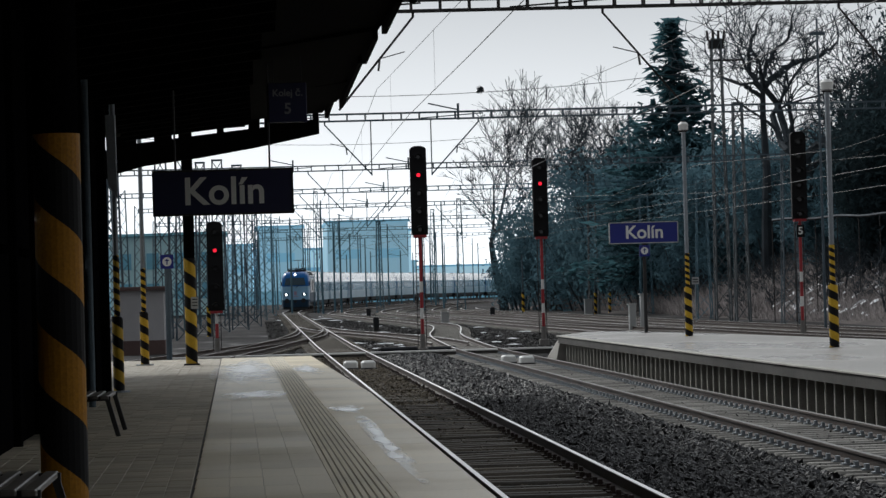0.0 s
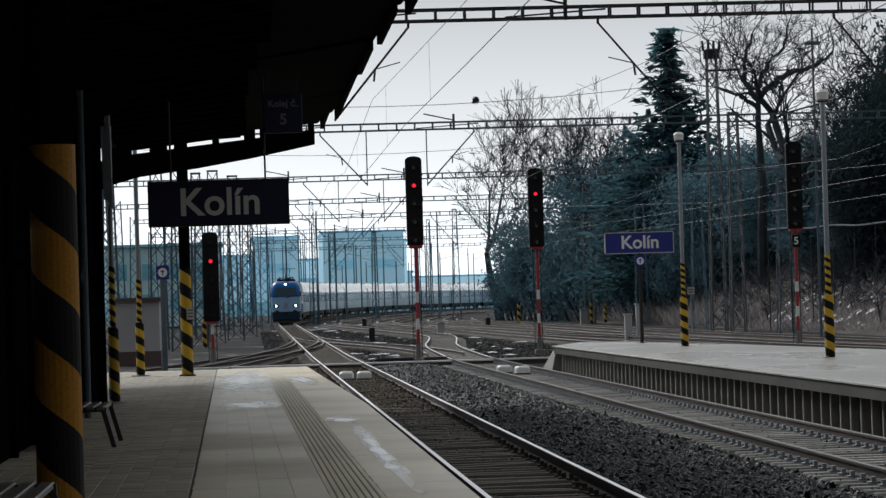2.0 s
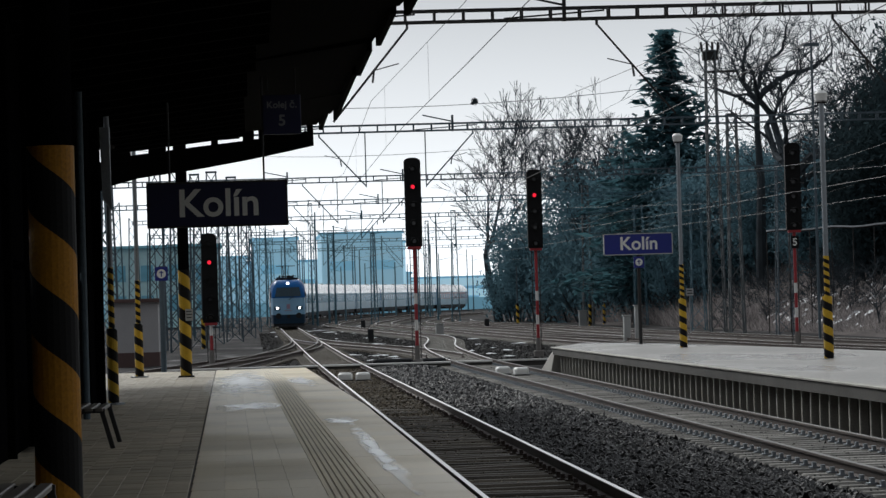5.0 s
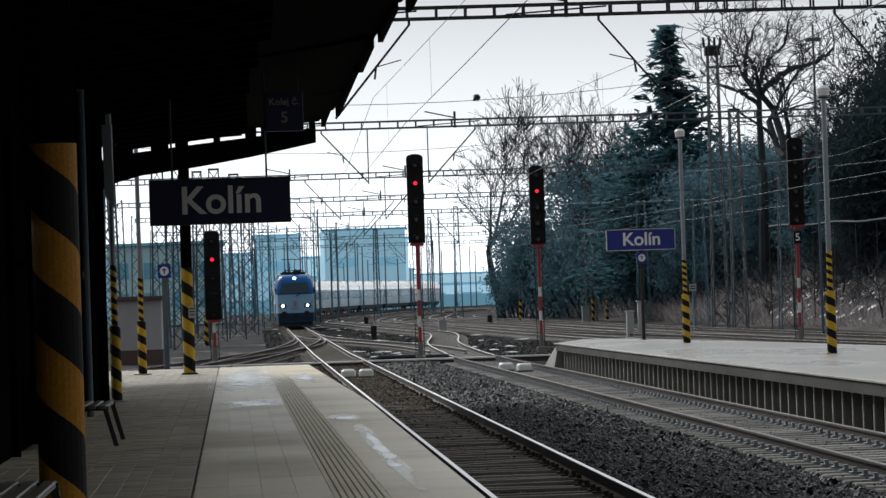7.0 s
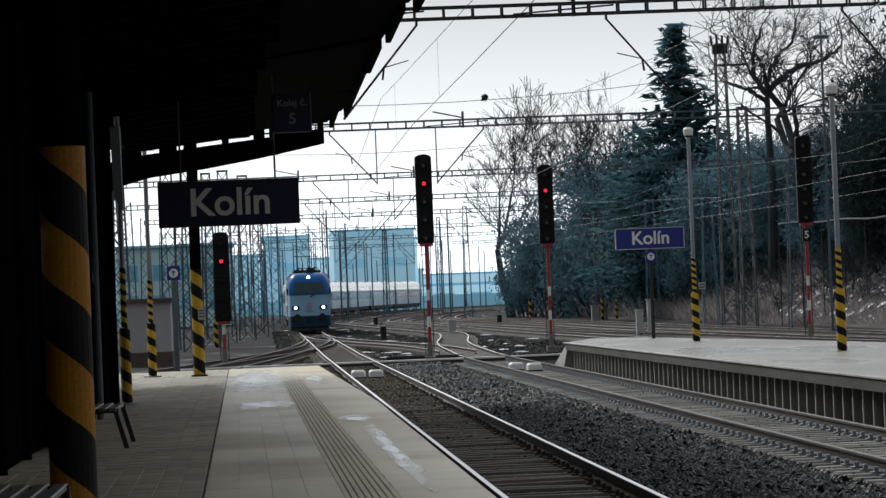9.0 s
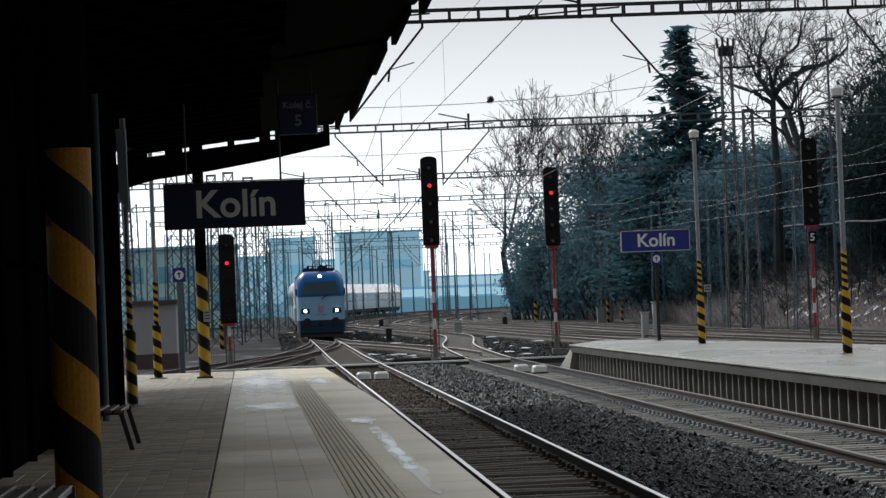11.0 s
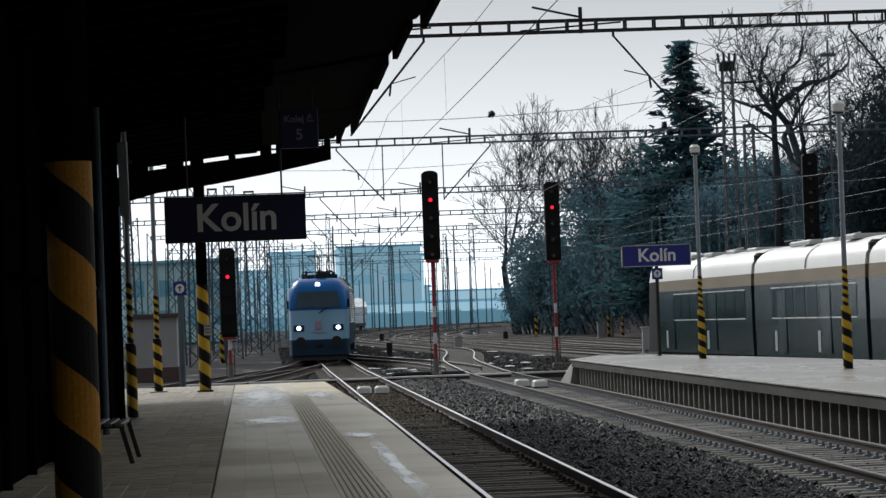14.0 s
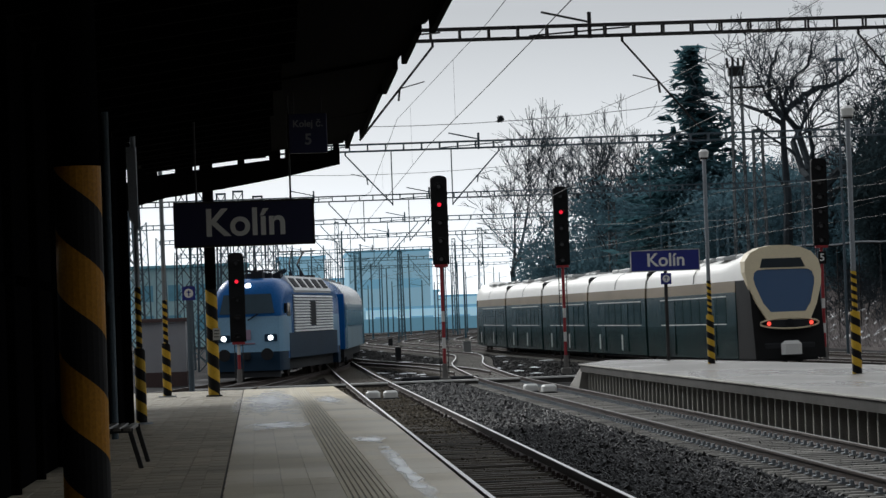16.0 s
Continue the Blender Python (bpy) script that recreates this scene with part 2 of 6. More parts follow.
M = dict(
    slab=material("pale_slab", (0.52, 0.44, 0.275), 0.37, scale=9, vary=0.22, bump=0.1, big=0.25, random_id=0.10, wet=0.31, wet_at=0.45, placed=True, spec=0.5),
    slab_warm=material("warm_slab", (0.55, 0.44, 0.235), 0.39, scale=9, vary=0.22, bump=0.1, big=0.3, random_id=0.10, wet=0.33, wet_at=0.45, placed=True, spec=0.42),
    paver=material("grey_paver", (0.36, 0.315, 0.235), 0.6, scale=9, vary=0.25, bump=0.3, random_id=-0.16),
    paver_one=material("grey_paver_single", (0.36, 0.315, 0.235), 0.6, scale=9, vary=0.25, bump=0.3, random_id=0.16, placed=True),
    tactile=material("tactile_strip", (0.62, 0.55, 0.40), 0.5, scale=9, vary=0.2, bump=0.15),
    joint=material("dirty_joint", (0.07, 0.065, 0.06), 0.9),
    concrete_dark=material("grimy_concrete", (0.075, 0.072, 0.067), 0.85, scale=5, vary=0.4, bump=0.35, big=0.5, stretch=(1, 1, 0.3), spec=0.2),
    concrete=material("concrete", (0.20, 0.19, 0.18), 0.8, scale=5, vary=0.3, bump=0.3, big=0.35, spec=0.3),
    wet_concrete=material("wet_concrete", (0.25, 0.235, 0.215), 0.42, scale=5, vary=0.45, bump=0.3, big=0.3, wet=0.24, wet_at=0.49, stretch=(1, 0.35, 1), placed=True, spec=0.45),
    ground=material("gritty_ground", (0.015, 0.014, 0.0135), 0.9, scale=5, vary=0.5, bump=0.6, big=0.35, second=(0.045, 0.043, 0.044), spec=0.05, wet=0.45, wet_at=0.58, stretch=(1, 0.4, 1)),
    bed=material("oily_ballast", (0.020, 0.0185, 0.017), 0.95, scale=8, vary=0.5, bump=0.6, big=0.5, spec=0.04),
    bed_dusty=material("dusty_track_bed", (0.12, 0.10, 0.074), 0.9, scale=8, vary=0.45, bump=0.6, big=0.5, spec=0.1),
    trough=material("pale_wet_trough", (0.75, 0.74, 0.71), 0.18, scale=5, vary=0.15, bump=0.05),
    stone_dark=material("dirty_stone", (0.020, 0.0195, 0.019), 0.85, scale=8, vary=0.3, bump=0.4, random_id=-0.7),
    stone_dusty=material("dusty_stone", (0.125, 0.105, 0.078), 0.85, scale=8, vary=0.3, bump=0.4, random_id=-0.6, spec=0.15),
    stone=material("ballast_stone", (0.020, 0.020, 0.0215), 0.55, scale=8, vary=0.35, bump=0.4, random_id=-0.98, spec=0.35),
    sleeper=material("concrete_sleeper", (0.25, 0.24, 0.22), 0.85, scale=6, vary=0.35, bump=0.4, random_id=0.4, placed=True, spec=0.2),
    wood_sleeper=material("timber_sleeper", (0.080, 0.068, 0.052), 0.7, scale=4, vary=0.5, bump=0.5, stretch=(1, 6, 1), random_id=0.5, placed=True, spec=0.3),
    rail_top=material("polished_rail", (0.74, 0.72, 0.71), 0.36, 1.0, scale=4, vary=0.06, bump=0.02),
    rail_side=material("rusty_rail", (0.060, 0.044, 0.038), 0.7, 0.0, scale=8, vary=0.4, bump=0.4, spec=0.25),
    rail_dull=material("dull_rail", (0.09, 0.075, 0.065), 0.38, 0.7, scale=4, vary=0.2, bump=0.05),
    water=None,
    rib=material("worn_pale_concrete", (0.36, 0.345, 0.31), 0.7, scale=6, vary=0.3, bump=0.3, big=0.8, spec=0.4),
    iron=material("dark_iron", (0.025, 0.024, 0.025), 0.6, 0.3, scale=6, vary=0.4, bump=0.2),
    galv=material("galvanised_steel", (0.30, 0.33, 0.36), 0.5, 0.6, scale=6, vary=0.2, bump=0.1),
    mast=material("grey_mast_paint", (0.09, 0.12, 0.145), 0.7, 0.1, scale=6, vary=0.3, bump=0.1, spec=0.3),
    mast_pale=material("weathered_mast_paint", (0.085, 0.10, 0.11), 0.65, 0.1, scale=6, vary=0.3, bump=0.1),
    # blue in this mast colour is painted haze
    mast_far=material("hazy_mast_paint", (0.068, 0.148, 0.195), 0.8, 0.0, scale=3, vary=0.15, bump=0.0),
    # near-black colours put the roof's shade into boards, walls and shafts
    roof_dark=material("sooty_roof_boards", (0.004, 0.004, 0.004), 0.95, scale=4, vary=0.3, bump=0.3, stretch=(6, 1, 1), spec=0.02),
    shade_black=material("dark_shelter_wall", (0.004, 0.004, 0.0045), 0.95, scale=4, vary=0.3, bump=0.2, spec=0.0),
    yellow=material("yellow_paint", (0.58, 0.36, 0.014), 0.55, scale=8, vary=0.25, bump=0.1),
    # darker copy of the yellow for the column standing in the roof's shade
    yellow_shaded=material("faded_yellow_paint", (0.36, 0.165, 0.010), 0.6, scale=8, vary=0.3, bump=0.1, spec=0.25),
    black=material("black_paint", (0.010, 0.010, 0.011), 0.6, scale=8, vary=0.3, bump=0.1, spec=0.15),
    hood=material("glossy_black_hood", (0.02, 0.02, 0.022), 0.22, scale=8, vary=0.2, bump=0.0, spec=0.7),
    white=material("white_paint", (0.78, 0.78, 0.76), 0.5, scale=8, vary=0.08, bump=0.05),
    red=material("red_paint", (0.34, 0.026, 0.034), 0.5, scale=8, vary=0.2, bump=0.05),
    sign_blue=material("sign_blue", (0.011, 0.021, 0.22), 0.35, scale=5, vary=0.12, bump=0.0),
    # darker copy of the sign blue, with the roof's shade in its colour
    sign_shaded=material("dark_navy_sign", (0.006, 0.008, 0.05), 0.4, scale=5, vary=0.12, bump=0.0),
    bench=material("bench_slat", (0.10, 0.09, 0.08), 0.45, scale=6, vary=0.3, bump=0.2),
    loco_blue=material("loco_blue", (0.003, 0.12, 0.40), 0.3, scale=3, vary=0.12, bump=0.0, spec=0.25),
    loco_pale=material("loco_pale_blue", (0.27, 0.48, 0.68), 0.35, scale=3, vary=0.12, bump=0.0, spec=0.35),
    loco_navy=material("loco_navy", (0.005, 0.034, 0.075), 0.5, scale=3, vary=0.2, bump=0.0, spec=0.3),
    louvre=material("silver_louvre", (0.85, 0.86, 0.87), 0.35, 0.0, scale=3, vary=0.1, bump=0.0),
    under=material("underframe", (0.02, 0.022, 0.026), 0.75, 0.2, scale=5, vary=0.4, bump=0.2),
    coach_white=material("coach_white", (0.30, 0.44, 0.53), 0.35, scale=3, vary=0.15, bump=0.0, big=0.25),
    coach_blue=material("coach_blue", (0.10, 0.25, 0.38), 0.4, scale=3, vary=0.12, bump=0.0),
    coach_red=material("coach_red", (0.36, 0.12, 0.12), 0.4, scale=3, vary=0.1, bump=0.0),
    coach_roof=material("coach_roof", (0.95, 0.96, 0.97), 0.28, 0.8, scale=3, vary=0.08, bump=0.03),
    glass_dark=material("dark_glass", (0.010, 0.018, 0.024), 0.16, vary=0.1, bump=0.0, spec=0.25),
    glass_blue=glassy("blue_windscreen", (0.006, 0.06, 0.17)),
    unit_roof=material("unit_cream_roof", (0.93, 0.91, 0.87), 0.36, 0.15, scale=3, vary=0.03, bump=0.0),
    unit_body=material("unit_dark_green", (0.009, 0.032, 0.033), 0.2, scale=1.5, vary=0.4, bump=0.0, big=0.5, stretch=(1, 1, 0.3), spec=0.28),
    # upright streaks in the glass colour stand for reflections
    glass_unit=material("unit_glass", (0.014, 0.034, 0.034), 0.15, scale=0.5, vary=0.85, bump=0.0, big=1.6, stretch=(1, 3, 0.35), spec=0.08),
    # coach glass lightened towards blue, haze painted into its colour
    glass_coach=material("hazy_coach_glass", (0.06, 0.15, 0.22), 0.2, vary=0.1, bump=0.0, spec=0.3),
    glass_loco=material("loco_windscreen", (0.018, 0.055, 0.085), 0.16, vary=0.3, bump=0.0, spec=0.5),
    emblem=material("faded_pink", (0.42, 0.30, 0.40), 0.45, vary=0.1, bump=0.0),
    unit_gold=material("unit_gold_band", (0.23, 0.175, 0.11), 0.4, scale=3, vary=0.25, bump=0.0, stretch=(1, 0.3, 1), spec=0.2),
    unit_cream=material("cream_cab_paint", (0.72, 0.62, 0.42), 0.4, scale=3, vary=0.08, bump=0.0),
    rubber=material("rubber", (0.01, 0.01, 0.011), 0.8, scale=6, vary=0.2, bump=0.1),
    lamp_white=glow("headlight", (1.0, 0.97, 0.9), 5),
    lamp_red=glow("red_light", (1.0, 0.02, 0.05), 1.3),
    tail_red=glow("tail_light", (1.0, 0.08, 0.05), 1.5),
    lens=glassy("signal_lens", (0.02, 0.02, 0.025), 0.2),
    pale_bars=material("pale_lettering", (0.22, 0.22, 0.24), 0.5, vary=0.05, bump=0.0),
    hill=material("winter_bank", (0.095, 0.090, 0.092), 0.95, scale=1.5, vary=0.5, bump=0.8, big=0.12, second=(0.115, 0.098, 0.092), spec=0.1),
    litter=material("dead_brush", (0.23, 0.212, 0.212), 0.9, vary=0.3, bump=0.0, random_id=-0.45, leafy=0.5, spec=0.05),
    snow=material("old_snow", (0.52, 0.54, 0.57), 0.6, scale=3, vary=0.2, bump=0.4),
    # bank plants lean blue in colour for distance haze; holly has less
    bark=material("bark", (0.055, 0.066, 0.076), 0.9, scale=4, vary=0.4, bump=0.4, spec=0.15),
    twig=material("twigs", (0.055, 0.068, 0.08), 0.9, scale=4, vary=0.3, bump=0.0, spec=0.15),
    needle=material("conifer_needles", (0.065, 0.145, 0.17), 0.9, scale=4, vary=0.3, bump=0.0, random_id=-0.2, leafy=0.45, spec=0.1),
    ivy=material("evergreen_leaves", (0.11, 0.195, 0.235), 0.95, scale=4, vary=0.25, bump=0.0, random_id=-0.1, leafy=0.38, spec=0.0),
    holly=material("dark_evergreen_leaves", (0.040, 0.062, 0.070), 0.85, scale=4, vary=0.3, bump=0.0, random_id=-0.2, leafy=0.2, spec=0.0),
    kiosk=material("pale_render", (0.42, 0.41, 0.42), 0.85, scale=4, vary=0.12, bump=0.2),
    kiosk_base=material("brown_plinth", (0.11, 0.07, 0.065), 0.85, scale=4, vary=0.2, bump=0.2),
    # pale blue base colours carry the haze over the yard building
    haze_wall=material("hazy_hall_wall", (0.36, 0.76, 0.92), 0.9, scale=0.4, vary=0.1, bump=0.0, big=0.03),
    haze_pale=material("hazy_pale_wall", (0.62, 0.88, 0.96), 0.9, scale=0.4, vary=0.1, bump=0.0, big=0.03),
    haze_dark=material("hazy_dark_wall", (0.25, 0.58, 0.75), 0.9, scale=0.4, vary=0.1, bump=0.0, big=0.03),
    # distance haze put into flat glowing colours; these surfaces are no lamps
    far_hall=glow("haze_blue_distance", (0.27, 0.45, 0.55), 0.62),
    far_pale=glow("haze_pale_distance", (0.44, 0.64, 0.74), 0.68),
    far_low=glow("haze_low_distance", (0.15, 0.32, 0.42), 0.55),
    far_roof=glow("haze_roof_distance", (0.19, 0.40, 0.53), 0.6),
    cabinet=material("grey_cabinet", (0.42, 0.43, 0.43), 0.55, scale=5, vary=0.12, bump=0.1),
    wire=material("wire", (0.03, 0.03, 0.032), 0.6, 0.3, vary=0.1, bump=0.0),
)


def wet_film(name):
    """A wet film, whitened for sky glare, that thins out to its rim and in ragged streaks."""
    m = bpy.data.materials.new(name)
    m.use_nodes = True
    n, l = m.node_tree.nodes, m.node_tree.links
    b = n["Principled BSDF"]
    # near-white base paints the low sky's glare on wet slabs
    b.inputs["Base Color"].default_value = (0.72, 0.73, 0.74, 1)
    b.inputs["Roughness"].default_value = 0.2
    co, mp, ln = n.new("ShaderNodeTexCoord"), n.new("ShaderNodeMapping"), n.new("ShaderNodeVectorMath")
    mp.inputs["Location"].default_value, mp.inputs["Scale"].default_value = (-1, -1, 0), (2, 2, 0)
    ln.operation = "LENGTH"
    l.new(co.outputs["Generated"], mp.inputs["Vector"])
    l.new(mp.outputs["Vector"], ln.inputs[0])
    st, nz = n.new("ShaderNodeMapping"), n.new("ShaderNodeTexNoise")
    st.inputs["Scale"].default_value = (2.2, 0.55, 1)
    nz.inputs["Scale"].default_value, nz.inputs["Detail"].default_value = 1.6, 7
    l.new(co.outputs["Object"], st.inputs["Vector"])
    l.new(st.outputs["Vector"], nz.inputs["Vector"])
    sm = n.new("ShaderNodeMath")
    sm.operation = "MULTIPLY_ADD"
    sm.inputs[1].default_value = -0.42
    l.new(ln.outputs["Value"], sm.inputs[0])
    l.new(nz.outputs["Fac"], sm.inputs[2])
    rp = n.new("ShaderNodeMapRange")
    rp.inputs["From Min"].default_value, rp.inputs["From Max"].default_value = 0.03, 0.44
    l.new(sm.outputs[0], rp.inputs["Value"])
    l.new(rp.outputs["Result"], b.inputs["Alpha"])
    return m


M["water"] = wet_film("wet_film")


# ---- mesh tools ----
class Geo:
    """Vertices and faces gathered for one mesh."""

    def __init__(self):
        self.v, self.f, self.m = [], [], []

    def add(self, verts, faces, mi=0):
        k = len(self.v)
        self.v += [tuple(p) for p in verts]
        self.f += [tuple(i + k for i in f) for f in faces]
        self.m += [mi] * len(faces)
        return self

    def box(self, cx, cy, cz, sx, sy, sz, mi=0, turn=0.0, bevel=0.0):
        """A box about its centre; bevel chamfers its upper and upright edges."""
        hx, hy, hz = sx / 2, sy / 2, sz / 2
        c, s = math.cos(turn), math.sin(turn)
        if bevel:
            b = min(bevel, hx * 0.9, hy * 0.9, hz * 0.9)
            rings = [[(-hx, -hy + b), (-hx, hy - b), (-hx + b, hy), (hx - b, hy), (hx, hy - b), (hx, -hy + b), (hx - b, -hy), (-hx + b, -hy)]] * 2
            top = [(x * (hx - b) / hx, y * (hy - b) / hy) for x, y in rings[0]]
            lv = [(-hz, rings[0]), (hz - b, rings[1]), (hz, top)]
            vs = [(x, y, z) for z, r in lv for x, y in r]
            fs = [tuple(range(7, -1, -1))[::-1], tuple(range(23, 15, -1))]
            for j in range(2):
                fs += [(j * 8 + i, j * 8 + 8 + i, j * 8 + 8 + (i + 1) % 8, j * 8 + (i + 1) % 8) for i in range(8)]
        else:
            vs = [(x, y, z) for z in (-hz, hz) for x, y in ((-hx, -hy), (hx, -hy), (hx, hy), (-hx, hy))]
            fs = [(3, 2, 1, 0), (4, 5, 6, 7), (0, 1, 5, 4), (1, 2, 6, 5), (2, 3, 7, 6), (3, 0, 4, 7)]
        return self.add([(cx + x * c - y * s, cy + x * s + y * c, cz + z) for x, y, z in vs], fs, mi)

    def tube(self, p, q, r, r2=None, n=6, mi=0, caps=True):
        """A round bar from p to q."""
        p, q = Vector(p), Vector(q)
        r2 = r if r2 is None else r2
        d = (q - p).normalized()
        a = d.orthogonal().normalized()
        b = d.cross(a)
        ring = [a * math.cos(2 * math.pi * i / n) + b * math.sin(2 * math.pi * i / n) for i in range(n)]
        vs = [p + o * r for o in ring] + [q + o * r2 for o in ring]
        fs = [(i, (i + 1) % n, n + (i + 1) % n, n + i) for i in range(n)]
        if caps:
            fs += [tuple(range(n - 1, -1, -1)), tuple(range(n, 2 * n))]
        return self.add(vs, fs, mi)

    def bar(self, p, q, w, mi=0):
        return self.tube(p, q, w * 0.707, n=4, mi=mi)

    def sweep(self, path, profile, mi=0, closed=True, mis=None):
        """A profile of (across, up) drawn along a path of points that lies roughly level."""
        n, k = len(profile), len(path)
        vs = []
        for i, p in enumerate(path):
            d = Vector(path[min(i + 1, k - 1)]) - Vector(path[max(i - 1, 0)])
            side = Vector((d.y, -d.x, 0)).normalized()
            vs += [tuple(Vector(p) + side * a + Vector((0, 0, u))) for a, u in profile]
        base = len(self.v)
        self.v += vs
        for i in range(k - 1):
            for j in range(n if closed else n - 1):
                self.f.append((base + i * n + j, base + i * n + (j + 1) % n, base + (i + 1) * n + (j + 1) % n, base + (i + 1) * n + j))
                self.m.append(mis[j] if mis else mi)
        if closed:
            self.f += [tuple(base + j for j in range(n - 1, -1, -1)), tuple(base + (k - 1) * n + j for j in range(n))]
            self.m += [mi, mi]
        return self

    def line(self, pts, r, n=4):
        """A thin strand through points, as one piece."""
        pts = [Vector(p) for p in pts]
        rings = []
        for i, p in enumerate(pts):
            d = (pts[min(i + 1, len(pts) - 1)] - pts[max(i - 1, 0)]).normalized()
            a = d.cross(Vector((0, 0, 1))).normalized()
            b = d.cross(a)
            rings.append([p + a * r * math.cos(2 * math.pi * k / n) + b * r * math.sin(2 * math.pi * k / n) for k in range(n)])
        return self.loft(rings)

    def loft(self, rings, mi=0, caps=True, closed=True):
        n = len(rings[0])
        vs = [p for r in rings for p in r]
        fs = [(i * n + j, i * n + (j + 1) % n, (i + 1) * n + (j + 1) % n, (i + 1) * n + j) for i in range(len(rings) - 1) for j in range(n if closed else n - 1)]
        if caps:
            fs += [tuple(range(n - 1, -1, -1)), tuple((len(rings) - 1) * n + j for j in range(n))]
        return self.add(vs, fs, mi)

    def mesh(self, name, mats, smooth=False):
        me = bpy.data.meshes.new(name)
        me.from_pydata(self.v, [], self.f)
        for m in mats if isinstance(mats, (list, tuple)) else [mats]:
            me.materials.append(m)
        me.polygons.foreach_set("material_index", self.m)
        bm = bmesh.new()
        bm.from_mesh(me)
        bmesh.ops.recalc_face_normals(bm, faces=bm.faces)
        bm.to_mesh(me)
        bm.free()
        if smooth:
            me.polygons.foreach_set("use_smooth", [True] * len(me.polygons))
            me.set_sharp_from_angle(angle=radians(35))
        me.update()
        return me


def part(name, geo, mats, parent, label="", smooth=False, at=None):
    """One mesh object under a thing or a part."""
    ob = new(name, geo if isinstance(geo, bpy.types.Mesh) else geo.mesh(name, mats, smooth))
    ob.parent = parent
    if at is not None:
        ob.matrix_basis = at
    return tagged(ob, label)


def thing(name, label, category, x=0, y=0, z=0, turn=0, group="", kind=""):
    ob = new(name)
    ob.empty_display_size = 0.2
    ob.matrix_basis = pose(x, y, z, 0, 0, turn)
    return tagged(ob, label, category, group, kind)


def solid(name, geo, mats, label, category, kind="", group="", smooth=False):
    return tagged(new(name, geo.mesh(name, mats, smooth)), label, category, group, kind)


def lettering(name, text, size, mat, parent, at, extrude=0.004):
    cu = bpy.data.curves.new(name, "FONT")
    cu.body, cu.size, cu.extrude, cu.align_x, cu.align_y, cu.offset = text, size, extrude, "CENTER", "CENTER", size * 0.02
    cu.materials.append(mat)
    tmp = bpy.data.objects.new(name, cu)
    scene.collection.objects.link(tmp)
    me = bpy.data.meshes.new_from_object(tmp.evaluated_get(bpy.context.evaluated_depsgraph_get()))
    bpy.data.objects.remove(tmp)
    return part(name, me, None, parent, at=at)


# ---- the lie of the land and the tracks ----
def rise(y):
    """Height of the rails: the line climbs gently away from the station."""
    return 0.0 if y < 127 else 0.00325 * (min(y, 480) - 127)


def main_x(y):
    """Middle of the first track, and of the line that it comes from."""
    return 3.13 + 0.00061 * max(0, y - 290) ** 2


def smooth_table(y, table):
    for (y0, x0), (y1, x1) in zip(table, table[1:]):
        if y <= y1:
            u = (y - y0) / (y1 - y0)
            return x0 + (x1 - x0) * u
    return table[-1][1]


def curve_through(table):
    """A smooth curve x(y) through a few points."""
    ys = [p[0] for p in table]
    xs = [p[1] for p in table]
    sl = [(xs[min(i + 1, len(xs) - 1)] - xs[max(i - 1, 0)]) / (ys[min(i + 1, len(xs) - 1)] - ys[max(i - 1, 0)]) for i in range(len(xs))]

    def f(y):
        if y <= ys[0]:
            return xs[0] + sl[0] * (y - ys[0])
        if y >= ys[-1]:
            return xs[-1] + sl[-1] * (y - ys[-1])
        i = next(i for i in range(len(ys) - 1) if y <= ys[i + 1])
        h = ys[i + 1] - ys[i]
        u = (y - ys[i]) / h
        return (2 * u**3 - 3 * u**2 + 1) * xs[i] + (u**3 - 2 * u**2 + u) * h * sl[i] + (3 * u**2 - 2 * u**3) * xs[i + 1] + (u**3 - u**2) * h * sl[i + 1]

    return f


left_x = curve_through([(-40, -14.5), (60, -9.4), (90, -6.0), (110, -3.2), (125, -1.32), (140, 0.97), (152, 2.35), (165, 2.95), (178, 3.1), (190, 3.13), (300, 3.13)])
siding_x = curve_through([(-40, -9.5), (60, -5.6), (90, -3.4), (110, -1.6), (125, -0.3), (140, 1.0), (155, 2.05), (168, 2.7), (180, 3.02), (195, 3.13), (300, 3.13)])
second_x = curve_through([(-40, 7.88), (100, 7.88), (114, 8.0), (125, 8.3), (139, 8.65), (150, 9.15), (160, 9.85), (172, 10.6), (182, 10.95), (192, 10.7), (205, 10.1), (230, 8.9), (255, 7.8), (276, 7.15), (292, 7.6), (310, 9.0), (348, 12.9), (390, 18.6), (430, 25.5)])
fast_x = curve_through([(-500, 48.5), (0, 23.8), (60, 20.95), (97, 19.1), (125, 17.6), (150, 16.3), (180, 14.9), (210, 14.2), (240, 13.0), (270, 11.9), (292, 12.6), (323, 15.5), (360, 21.5), (400, 29.5)])


def train_x(y):
    return left_x(y) if y < 195 else main_x(y)


def foot_x(y):
    """Foot of the wooded bank."""
    return smooth_table(y, [(-600, 60), (0, 41), (100, 34), (170, 31.5), (310, 27), (420, 46), (700, 120)])


def land(x, y):
    z = rise(y) - 0.28
    u = x - foot_x(y)
    if u > 0 and y < 700:
        z += 13.0 * (1 - math.exp(-u / 22.0)) * (1 if y < 420 else max(0, 1 - (y - 420) / 200)) + 0.35 * noise.noise((x * 0.25, y * 0.25, 0)) * min(1, u / 4)
    if abs(x) < 30 and y < 400:
        z += 0.05 * noise.noise((x * 0.6, y * 0.25, 3.0))
    return z


